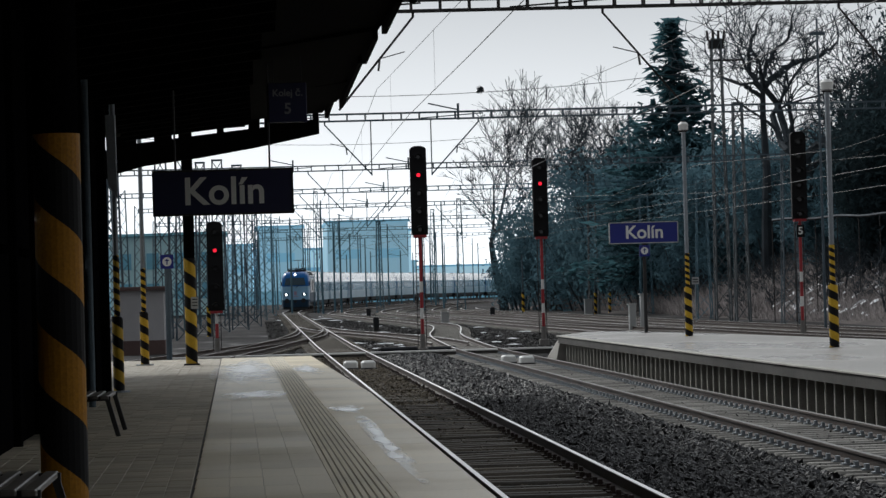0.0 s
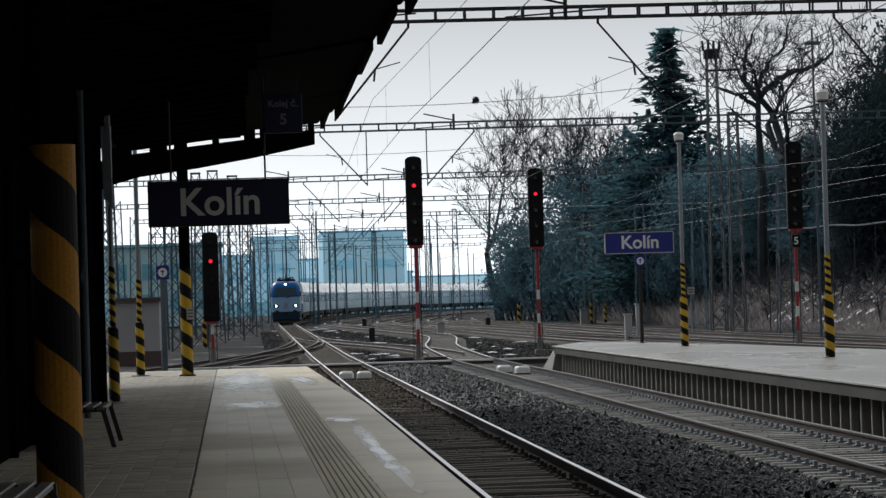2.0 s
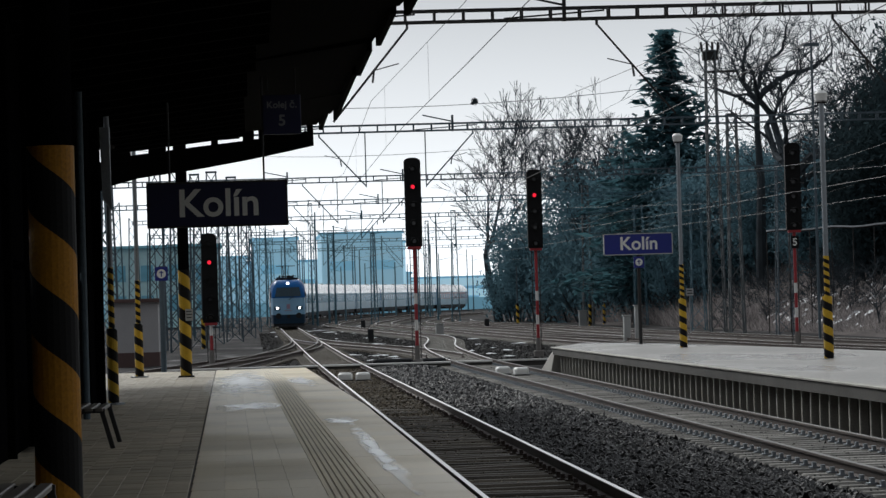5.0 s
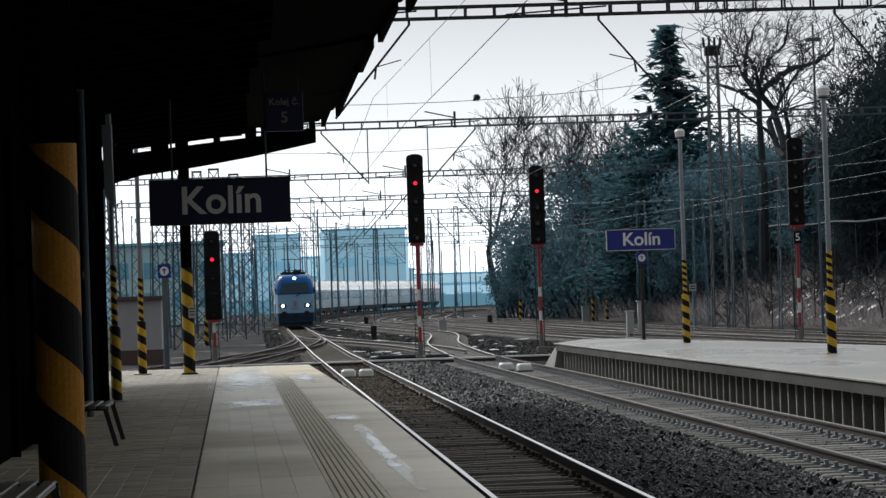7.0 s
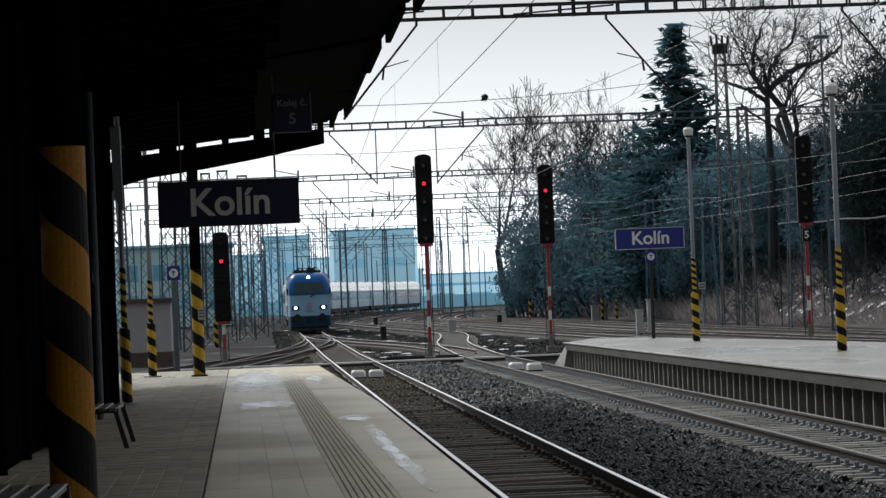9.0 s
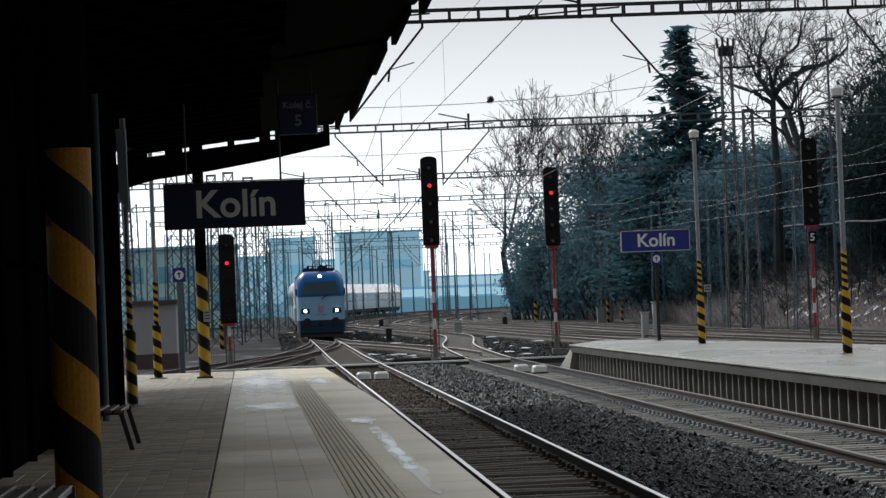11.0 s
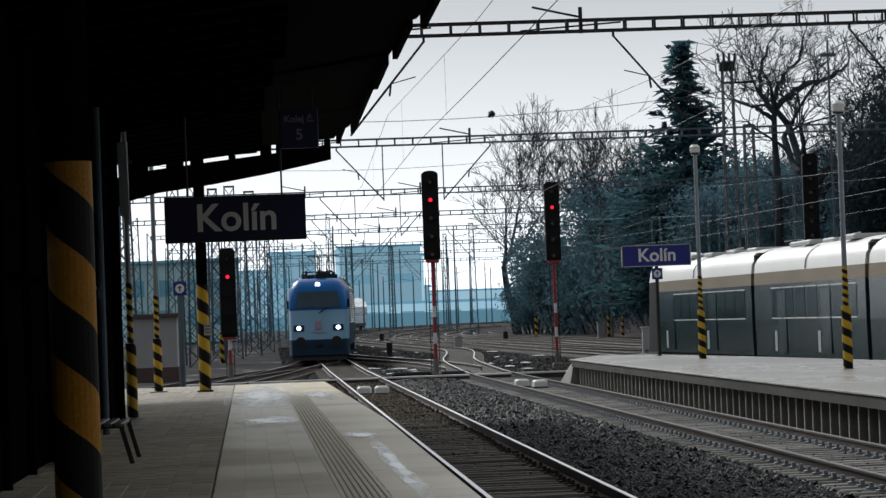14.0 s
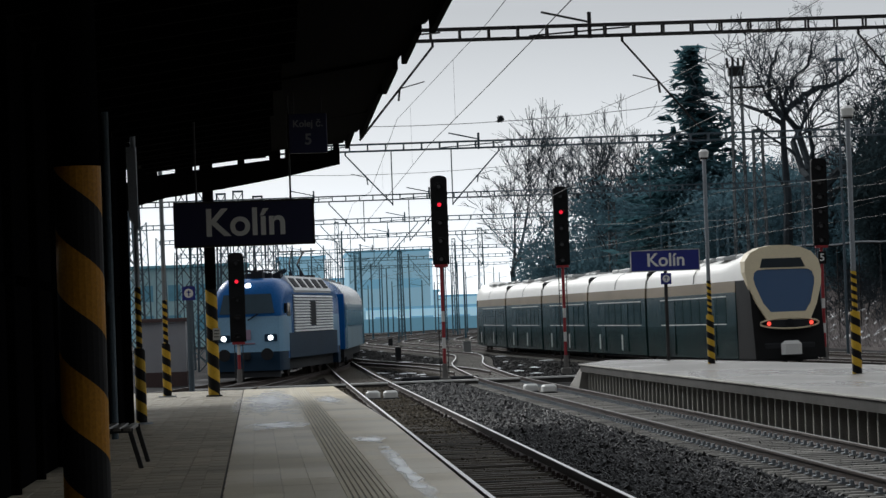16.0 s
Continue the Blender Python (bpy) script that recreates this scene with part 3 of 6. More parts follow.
# ---- ground ----
def make_ground():
    xs = [-3000, -1200, -400, -150, -60, -40, *range(-30, 31, 2), *range(31, 72, 2), 76, 84, 95, 120, 160, 260, 500, 1200, 3000]
    ys = [-600, -400, -200, -100, -60, *range(-40, 340, 5), *range(340, 500, 10), 520, 560, 620, 700, 900, 1300, 2000, 3500]
    g = Geo()
    nx = len(xs)
    g.v = [(x, y, land(x, y)) for y in ys for x in xs]
    for j in range(len(ys) - 1):
        for i in range(nx - 1):
            g.f.append((j * nx + i, j * nx + i + 1, (j + 1) * nx + i + 1, (j + 1) * nx + i))
            cx, cy = (xs[i] + xs[i + 1]) / 2, (ys[j] + ys[j + 1]) / 2
            g.m.append(1 if cx > foot_x(cy) - 0.5 else 0)
    solid("ground", g, [M["ground"], M["hill"]], "dark gritty station yard rising into a brown wooded bank", "ground", "structure", smooth=True)


RAIL = [(-0.07, -0.165), (0.07, -0.165), (0.07, -0.145), (0.012, -0.125), (0.012, -0.045), (0.036, -0.035), (0.036, -0.008), (0.030, 0), (-0.030, 0), (-0.036, -0.008), (-0.036, -0.035), (-0.012, -0.045), (-0.012, -0.125), (-0.07, -0.145)]
RAIL_M = [1, 1, 1, 1, 1, 1, 1, 0, 1, 1, 1, 1, 1, 1]


def sleeper_mesh(timber):
    g = Geo()
    g.box(0, 0, -0.25, 2.5, 0.25, 0.17, 0, bevel=0.03)
    for s in (-1, 1):
        g.box(s * 0.75, 0, -0.155, 0.36, 0.15, 0.02, 1)
        for k in (-1, 1):
            g.box(s * 0.75 + k * 0.115, 0, -0.125, 0.05, 0.09, 0.07, 1)
    return g.mesh("sleeper", [M["wood_sleeper" if timber else "sleeper"], M["galv"] if not timber else M["rail_side"]])


def track(name, fx, y0, y1, label, near=None, timber=False, bed=True, dull=False):
    """Two rails on sleepers in a ballast bed; sleepers between the near limits are pieces of their own."""
    t = tagged(new(name), label, "railway track", "tracks of the station", "structure")
    step = 4 if y1 - y0 > 60 else 2
    ys = [y0 + (y1 - y0) * i / max(1, int((y1 - y0) / step)) for i in range(max(1, int((y1 - y0) / step)) + 1)]
    for s in (-0.75, 0.75):
        path = []
        for y in ys:
            k = (fx(y + 0.5) - fx(y - 0.5))
            path.append((fx(y) + s, y - s * k, rise(y)))
        part("rail", Geo().sweep(path, RAIL, mis=RAIL_M, mi=1), [M["rail_dull" if dull else "rail_top"], M["rail_side"]], t)
    if bed:
        cut = 114 if timber else y0
        for stretch, mat in (([y for y in ys if y <= cut + 2], "bed_dusty"), ([y for y in ys if y >= cut - 2], "bed")):
            if len(stretch) > 1:
                path = [(fx(y), y, rise(y)) for y in stretch]
                part("ballast_bed", Geo().sweep(path, [(-2.3, -0.42), (2.3, -0.42), (1.5, -0.235), (-1.5, -0.235)]), [M[mat]], t)
    me = sleeper_mesh(timber)
    rest = Geo()
    rng = random.Random(13)
    y = y0 + 0.3
    while y < y1:
        k = -math.atan(fx(y + 0.5) - fx(y - 0.5))
        if near and near[0] < y < near[1]:
            q = 1.0 if timber else 0.15
            part("sleeper", me, None, t, at=Matrix.Translation((fx(y) + rng.gauss(0, 0.02) * q, y + rng.gauss(0, 0.025) * q, rise(y) + rng.uniform(-0.018, 0.008) * q)) @ Matrix.Rotation(k + rng.gauss(0, 0.03) * q, 4, "Z") @ Matrix.Rotation(rng.gauss(0, 0.012) * q, 4, "Y"))
        elif y > 8:
            rest.box(fx(y), y, rise(y) - 0.25, 2.5, 0.25, 0.17, 0, turn=k)
        y += 0.6
    if rest.v:
        tagged(part("sleepers", rest, [M["wood_sleeper" if timber else "sleeper"]], t), kind="stuff")
    return t


def stones(name, label, x_of, y0, y1, count, size=0.05, lift=None, mat="stone"):
    """Loose broken stone over a strip: x_of(u, y) gives the place across, lift the height."""
    rng = np.random.default_rng(7)
    base = np.array([(1, 0, 0), (-1, 0, 0), (0, 1, 0), (0, -1, 0), (0, 0, 1), (0, 0, -1)], float)
    tri = np.array([(0, 2, 4), (2, 1, 4), (1, 3, 4), (3, 0, 4), (2, 0, 5), (1, 2, 5), (3, 1, 5), (0, 3, 5)])
    ys = y0 + (y1 - y0) * rng.random(count) ** 1.25
    us = rng.random(count)
    pos = np.array([(lambda x: (x, y, lift(x, y)))(x_of(u, y)) for u, y in zip(us, ys)])
    r = size * (0.55 + 0.8 * rng.random((count, 1, 1))) * (0.7 + 0.6 * rng.random((count, 6, 1)))
    a = rng.random(count) * 6.283
    tilt = rng.normal(0, 0.5, (count, 2))
    v = base[None] * r
    c, s = np.cos(a)[:, None], np.sin(a)[:, None]
    x, y = v[..., 0] * c - v[..., 1] * s, v[..., 0] * s + v[..., 1] * c
    z = v[..., 2] * 0.7 + x * tilt[:, :1] + y * tilt[:, 1:]
    v = np.stack([x, y, z], -1) + pos[:, None]
    f = (tri[None] + 6 * np.arange(count)[:, None, None]).reshape(-1, 3)
    me = bpy.data.meshes.new(name)
    me.from_pydata(v.reshape(-1, 3).tolist(), [], f.tolist())
    me.materials.append(M[mat])
    tagged(new(name, me), label, "ballast", "", "stuff")


def make_tracks():
    near = (22, 118)
    track("track_1", lambda y: 3.13, -30, 300, "platform track with polished rails in dirty ballast", near, timber=True)
    track("track_main", main_x, 300, 600, "curving main track in the yard throat")
    track("track_left", left_x, 20, 190, "track branching off to the far side of the platform", timber=True, bed=False, dull=True)
    track("track_siding", siding_x, 20, 190, "siding that leaves the first track beyond the platform", timber=True, bed=False, dull=True)
    track("track_2", second_x, -30, 112, "second track on concrete sleepers with steel clips", near, dull=True)
    track("track_2_throat", second_x, 112, 420, "second track curving through the throat with shining rails", None, bed=False)
    track("track_fast", fast_x, -520, 400, "through track behind the opposite platform", None)
    track("track_outer", lambda y: fast_x(y) + 4.8, -60, 330, "outer track at the foot of the bank", None)
    track("track_rim", lambda y: fast_x(y) + 9.4 - 0.008 * (y - 60), 60, 300, "last track below the wooded bank", None)
    # crossovers of the throat
    a = curve_through([(112, 7.9), (128, 7.85), (140, 7.35), (150, 6.5), (160, 5.35), (170, 4.3), (182, 3.5), (195, 3.13)])
    track("track_crossover", a, 126, 195, "crossover between the first two tracks", timber=True, bed=False)
    b = curve_through([(140, 21.6), (150, 20.3), (164, 18.6), (180, 17.1), (195, 16.2), (216, 14.9), (232, 13.6), (245, 12.8)])
    track("track_crossover_2", b, 140, 244, "crossover towards the through track", timber=True, bed=False)
    stones("ballast_between_tracks", "coarse dark broken stone between the tracks", lambda u, y: 4.05 + 2.45 * u, 24, 116, 46000, 0.043,
           lambda x, y: -0.17 + 0.06 * math.sin((x - 4.05) / 2.45 * math.pi) + 0.02 * noise.noise((x * 2, y * 2, 0)))
    stones("ballast_second_track", "small stones between the second track's sleepers", lambda u, y: 6.7 + 2.7 * u, 24, 112, 15000, 0.035, lambda x, y: -0.205, "stone_dark")
    stones("ballast_first_track", "stones and grit between the first track's sleepers", lambda u, y: 1.8 + 2.4 * u, 24, 112, 20000, 0.034, lambda x, y: -0.225 + 0.055 * min(1, max(0, (y - 40) / 30)) + 0.02 * noise.noise((x * 1.5, y * 0.8, 5)), "stone_dusty")
    stones("ballast_throat", "scattered stones in the yard throat", lambda u, y: 0.5 + 19 * u, 112, 250, 20000, 0.06, lambda x, y: rise(y) - 0.26, "stone_dark")


# ---- platforms ----
def edge_x(y):
    """Edge of the near platform, which bends a little."""
    return 1.67 - 0.012 * max(0, y - 46)


def make_platform():
    p = tagged(new("platform_near"), "island platform with pale slabs, grey pavers and a tactile strip", "platform", "", "structure")
    y0, y1, top = -12.0, 77.0, 0.55
    # core below the slabs
    part("core", Geo().loft([[(-9.0, y, -0.4), (edge_x(y) - 0.15, y, -0.4), (edge_x(y) - 0.15, y, top - 0.012), (-0.42 - 0.0078 * y, y, top - 0.012), (-0.43 - 0.0078 * y, y, top - 0.05), (-9.0, y, top - 0.05)] for y in (y0, 20, 40, 60, y1)]), [M["joint"]], p)
    border = lambda y: -0.36 - 0.0078 * y
    strip = lambda y: 0.93 - 0.0073 * y
    # edge and inner slabs in rows of 1.2 m
    rows = int((y1 - y0) / 1.2)
    rng = random.Random(21)
    bands = [(lambda y: border(y) + 0.012, lambda y: strip(y) - 0.20, 4, "slab"), (lambda y: strip(y) + 0.22, edge_x, 1, "slab_warm")]
    for r in range(rows):
        ya, yb = y0 + r * (y1 - y0) / rows, y0 + (r + 1) * (y1 - y0) / rows
        yc = (ya + yb) / 2
        gap = rng.choice((0.003, 0.003, 0.004, 0.012))
        for lo, hi, cnt, mat in bands:
            for c in range(cnt):
                xa = lo(yc) + (hi(yc) - lo(yc)) * c / cnt
                xb = lo(yc) + (hi(yc) - lo(yc)) * (c + 1) / cnt
                g = Geo().box(0, 0, 0, xb - xa - 0.0025, yb - ya - gap, 0.075, bevel=0.001)
                part("slab", g, [M[mat]], p, at=pose((xa + xb) / 2, yc, top - 0.0375 + random.uniform(-0.0004, 0.0004)))
    # tactile strip: narrow ridges on a bed
    ys = [y0 + (y1 - y0) * i / 30 for i in range(31)]
    # dark bed, so that dark lines show between the ridges
    part("strip_bed", Geo().sweep([(strip(y) + 0.01, y, top - 0.035) for y in ys], [(-0.205, 0), (0.205, 0), (0.205, 0.03), (-0.205, 0.03)]), [M["concrete_dark"]], p)
    for i in range(8):
        off = -0.18 + i * 0.0535
        part("ridge", Geo().sweep([(strip(y) + off, y, top - 0.006) for y in ys], [(-0.024, 0), (0.024, 0), (0.019, 0.010), (-0.019, 0.010)]), [M["tactile"]], p)
    # kerb line between slabs and pavers
    part("kerb_line", Geo().sweep([(border(y) + 0.005, y, top - 0.06) for y in ys], [(-0.016, 0), (0.006, 0), (0.006, 0.046), (-0.016, 0.046)]), [M["joint"]], p)
    # grey pavers
    me = Geo().box(0, 0, 0, 0.195, 0.295, 0.06, bevel=0.003).mesh("paver", [M["paver_one"]])
    rest = Geo()
    n = 0
    y = 16.0
    while y < y1 - 0.2:
        x = border(y) - 0.11
        i = 0
        while x > -7.0 if y > 50 else x > -2.9:
            yy = y + (0.15 if i % 2 else 0)
            if yy < y1 - 0.16:
                dz = random.uniform(-0.002, 0.002)
                if n < 300 and y > 22:
                    part("paver", me, None, p, at=pose(x, yy, top - 0.03 + dz))
                    n += 1
                else:
                    rest.box(x, yy, top - 0.03 + dz, 0.195, 0.295, 0.06)
            x -= 0.2
            i += 1
        y += 0.3
    tagged(part("pavers", rest, [M["paver"]], p), kind="stuff")
    # end kerb
    part("end_kerb", Geo().box((edge_x(y1) - 9) / 2, y1 + 0.1, 0.12, edge_x(y1) + 9, 0.2, 0.84, bevel=0.02), [M["concrete"]], p)


def make_far_platform():
    p = tagged(new("platform_opposite"), "opposite concrete platform with a ribbed precast edge wall", "platform", "", "structure")
    top = 0.58
    # deck, laid as long slabs with open joints
    n = 27
    for i in range(n):
        ya, yb = -12 + i * 4.05, -12 + (i + 1) * 4.05
        right = lambda y: smooth_table(y, [(-12, 20.5), (30, 18.2), (58, 16.8), (74, 15.5), (85.5, 14.5), (97.5, 13.2)])
        g = Geo()
        g.loft([[(9.62, y, top - 0.12), (right(y), y, top - 0.12), (right(y), y, top), (9.62, y, top)] for y in (ya + 0.004, yb - 0.004)])
        part("deck_slab", g, [M["wet_concrete"]], p)
    part("deck_tip", Geo().loft([[(9.62, 97.36, z), (13.2, 97.36, z), (12.4, 102.0, z), (11.2, 104, z)] for z in (-0.3, top)]), [M["wet_concrete"]], p)
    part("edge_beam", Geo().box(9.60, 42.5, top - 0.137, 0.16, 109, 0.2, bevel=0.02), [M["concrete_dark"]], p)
    part("edge_lip", Geo().box(9.57, 42.5, top - 0.016, 0.16, 109.6, 0.036, bevel=0.01), [M["rib"]], p, "worn pale edge of the deck")
    # the dark of the deep recess is painted on this wall
    part("back_wall", Geo().box(9.98, 42.5, 0.05, 0.1, 109, 0.8), [M["shade_black"]], p, "near-black wall with the recess's shade in its colour")
    rib = Geo().box(0, 0, 0, 0.15, 0.10, 0.66, bevel=0.012).mesh("rib", [M["rib"]])
    y = 26.0
    while y < 96.5:
        part("rib", rib, None, p, at=pose(9.72, y, 0.02))
        y += 0.86
    g = Geo()
    g.loft([[(9.45, 97.2, -0.3), (9.30, 99.4, -0.3), (9.60, 98.2, top - 0.2), (9.62, 97.2, top - 0.07)], [(10.4, 97.2, -0.3), (10.4, 99.8, -0.3), (10.4, 98.6, top - 0.2), (10.4, 97.2, top - 0.07)]])
    part("end_block", g, [M["rib"]], p, "pale concrete end block")


# ---- platform roof ----
def make_canopy():
    c = tagged(new("platform_roof"), "dark timber platform roof on striped columns, rising to its edge", "roof", "", "structure")
    # first segment runs on unseen to y = -60 to block light from behind
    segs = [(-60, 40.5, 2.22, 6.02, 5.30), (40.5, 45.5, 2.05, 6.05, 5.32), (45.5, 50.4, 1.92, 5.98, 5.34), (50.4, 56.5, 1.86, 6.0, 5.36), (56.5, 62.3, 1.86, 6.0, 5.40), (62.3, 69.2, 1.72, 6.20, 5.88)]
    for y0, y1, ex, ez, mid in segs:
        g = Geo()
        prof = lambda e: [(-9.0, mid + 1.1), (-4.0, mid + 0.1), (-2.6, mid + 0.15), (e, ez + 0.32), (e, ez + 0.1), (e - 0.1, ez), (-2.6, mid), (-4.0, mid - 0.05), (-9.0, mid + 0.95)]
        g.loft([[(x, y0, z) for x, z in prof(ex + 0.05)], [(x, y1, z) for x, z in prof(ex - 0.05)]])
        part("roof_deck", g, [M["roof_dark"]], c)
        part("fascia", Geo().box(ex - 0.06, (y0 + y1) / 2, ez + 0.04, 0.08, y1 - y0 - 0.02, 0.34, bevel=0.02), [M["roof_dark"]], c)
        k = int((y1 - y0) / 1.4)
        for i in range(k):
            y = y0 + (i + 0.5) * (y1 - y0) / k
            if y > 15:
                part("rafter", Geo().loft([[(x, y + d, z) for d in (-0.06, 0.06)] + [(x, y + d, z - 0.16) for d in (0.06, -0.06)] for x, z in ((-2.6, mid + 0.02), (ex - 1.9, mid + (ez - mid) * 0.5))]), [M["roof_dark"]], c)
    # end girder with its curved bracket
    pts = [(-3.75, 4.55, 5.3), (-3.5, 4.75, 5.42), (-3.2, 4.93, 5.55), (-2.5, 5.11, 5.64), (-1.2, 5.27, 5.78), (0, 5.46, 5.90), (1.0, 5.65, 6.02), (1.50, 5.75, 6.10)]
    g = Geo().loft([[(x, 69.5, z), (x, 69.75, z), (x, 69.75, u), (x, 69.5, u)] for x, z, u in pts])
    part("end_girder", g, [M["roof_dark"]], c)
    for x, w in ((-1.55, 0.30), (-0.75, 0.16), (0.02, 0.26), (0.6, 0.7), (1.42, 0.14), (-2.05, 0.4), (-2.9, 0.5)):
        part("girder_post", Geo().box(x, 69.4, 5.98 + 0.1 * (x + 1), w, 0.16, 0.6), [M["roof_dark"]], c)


def stripe_sleeve(height, r, pitch, n=20, phase=0.0, turns=0.9):
    """A yellow and black warning sleeve whose stripes run slantwise round a post; the seam is at the back."""
    g = Geo()
    half = pitch / 2
    k1 = int(height / half) + 3
    for i in range(n):
        cols = []
        for j in (i, i + 1):
            a = 2 * math.pi * j / n
            u = j / n
            zs = [min(height, max(0.0, (k - 2 + phase) * half - pitch * turns * u)) for k in range(k1 + 2)]
            cols.append([(r * math.cos(a + math.pi / 2), r * math.sin(a + math.pi / 2), z) for z in zs])
        for k in range(k1 + 1):
            q = [cols[0][k], cols[1][k], cols[1][k + 1], cols[0][k + 1]]
            if q[0][2] == q[3][2] and q[1][2] == q[2][2]:
                continue
            g.add(q, [(0, 1, 2, 3)], k % 2)
    return g


def roof_column(x, y, r, sleeve, label, phase, pitch, paint):
    t = thing("roof_column", label, "column", x, y, 0.55, group="columns of the platform roof")
    # shaft coloured near-black for the shade below the roof
    part("shaft", Geo().tube((0, 0, 0), (0, 0, 4.75), r - 0.006, n=20), [M["shade_black"]], t, smooth=True)
    part("warning_sleeve", stripe_sleeve(sleeve, r, pitch, 24, phase), [paint, M["black"]], t, "yellow and black slanted stripes", smooth=False)
    g = Geo().box(0, 0, 0.02, r * 2.7, r * 2.7, 0.04, bevel=0.01)
    part("foot_plate", g, [M["iron"]], t)
    return t


def make_columns():
    roof_column(-1.285, 20.0, 0.154, 2.58, "thick roof column with yellow and black stripes, yellow darkened for shade", 0.96, 0.80, M["yellow_shaded"])
    end = roof_column(-1.54, 69.9, 0.135, 2.45, "roof column with bright yellow and black stripes near the platform end", 0.35, 0.56, M["yellow"])
    notice = part("notice_plate", Geo().box(0.10, -0.145, 1.42, 0.17, 0.012, 0.27), [M["cabinet"]], end, "small pale notice with unreadable lines")
    for i in range(3):
        part("line", Geo().box(0.10, -0.153, 1.50 - i * 0.07, 0.12, 0.004, 0.02), [M["black"]], notice)


def lamp_post(x, y, h, r, sleeve, label, arm=0.0, base=0.55, thin=None, phase=0.0):
    t = thing("platform_lamp", label, "lamp post", x, y, base, group="platform lamp posts")
    part("post", Geo().tube((0, 0, 0), (0, 0, sleeve), r, n=12).tube((0, 0, sleeve), (0, 0, h), r * 0.55, n=12), [M["galv"]], t, smooth=True)
    part("warning_sleeve", stripe_sleeve(sleeve, r + 0.006, 0.36, 16, phase, 0.9), [M["yellow"], M["black"]], t, "yellow and black slanted stripes")
    if thin:
        part("thin_sleeve", stripe_sleeve(thin, r * 0.55 + 0.006, 0.18, 12), [M["yellow"], M["black"]], t, at=pose(0, 0, sleeve))
    part("foot_plate", Geo().tube((0, 0, 0), (0, 0, 0.03), r * 2.2, n=12), [M["galv"]], t)
    head = part("lantern", Geo().tube((0, 0, h - 0.02), (0, 0, h + 0.16), 0.13, 0.15, n=16).tube((0, 0, h + 0.16), (0, 0, h + 0.23), 0.16, 0.08, n=16), [M["white"]], t, "pale round lantern", smooth=True)
    part("diffuser", Geo().tube((0, 0, h - 0.06), (0, 0, h), 0.10, 0.14, n=14), [M["lens"]], head)
    return t


# ---- signs ----
def station_sign(x, y, z, w, h, label, posts):
    """A blue station name board; posts: its foot below z, or 0 for a board that hangs on rods."""
    t = thing("station_sign", label, "sign", x, y, z, group="station name signs")
    # a hanging board and its frame are coloured darker for the roof's shade
    part("board", Geo().box(0, 0, 0, w, 0.09, h, bevel=0.01), [M["sign_blue" if posts else "sign_shaded"]], t)
    f = Geo()
    for s in (-1, 1):
        f.box(0, 0, s * (h / 2 - 0.006), w + 0.03, 0.11, 0.03)
        f.box(s * (w / 2), 0, 0, 0.03, 0.11, h + 0.02)
    part("frame", f, [M["cabinet" if posts else "iron"]], t, "thin metal frame")
    lettering("name", "Kolín", h * 0.86, M["white"], t, Matrix.Translation((0.02, -0.048, 0.0)) @ pose(0, 0, 0, 90, 0, 0))
    if posts:
        part("post", Geo().tube((0, 0.0, -h / 2), (0.0, 0.0, -posts), 0.06, n=10), [M["iron"]], t, smooth=True)
        part("foot_plate", Geo().box(0, 0, -posts + 0.01, 0.3, 0.3, 0.02), [M["iron"]], t)
    else:
        for s in (-0.74, 0.74):
            part("rod", Geo().tube((s, 0, h / 2), (s, 0, h / 2 + 1.45 + 0.25 * s), 0.016, n=8), [M["iron"]], t)
    return t


def small_sign(x, y, z, post, label):
    t = thing("pictogram_sign", label, "sign", x, y, z, group="small blue pictogram signs")
    part("plate", Geo().box(0, 0, 0, 0.34, 0.05, 0.36, bevel=0.01), [M["sign_blue"]], t)
    part("disc", Geo().tube((0, -0.03, 0), (0, -0.034, 0), 0.12, n=18), [M["white"]], t)
    part("mark", Geo().box(0, -0.036, 0, 0.03, 0.004, 0.15).box(0, -0.036, 0.03, 0.1, 0.004, 0.03), [M["sign_blue"]], t)
    if post:
        part("post", Geo().tube((0, 0.05, 0.2), (0, 0.05, -post), 0.075, n=10), [M["mast"]], t, smooth=True)
    return t


def track_sign(x, y, z):
    t = thing("track_sign", "dark hanging track number sign under the roof", "sign", x, y, z)
    part("board", Geo().box(0, 0, 0, 0.60, 0.07, 0.62, bevel=0.01), [M["sign_shaded"]], t)
    lettering("line", "Kolej č.", 0.15, M["pale_bars"], t, Matrix.Translation((0, -0.04, 0.15)) @ pose(0, 0, 0, 90, 0, 0))
    lettering("number", "5", 0.24, M["pale_bars"], t, Matrix.Translation((0, -0.04, -0.10)) @ pose(0, 0, 0, 90, 0, 0))
    for s in (-0.22, 0.22):
        part("rod", Geo().tube((s, 0, 0.3), (s, 0, 0.75), 0.012, n=6), [M["iron"]], t)


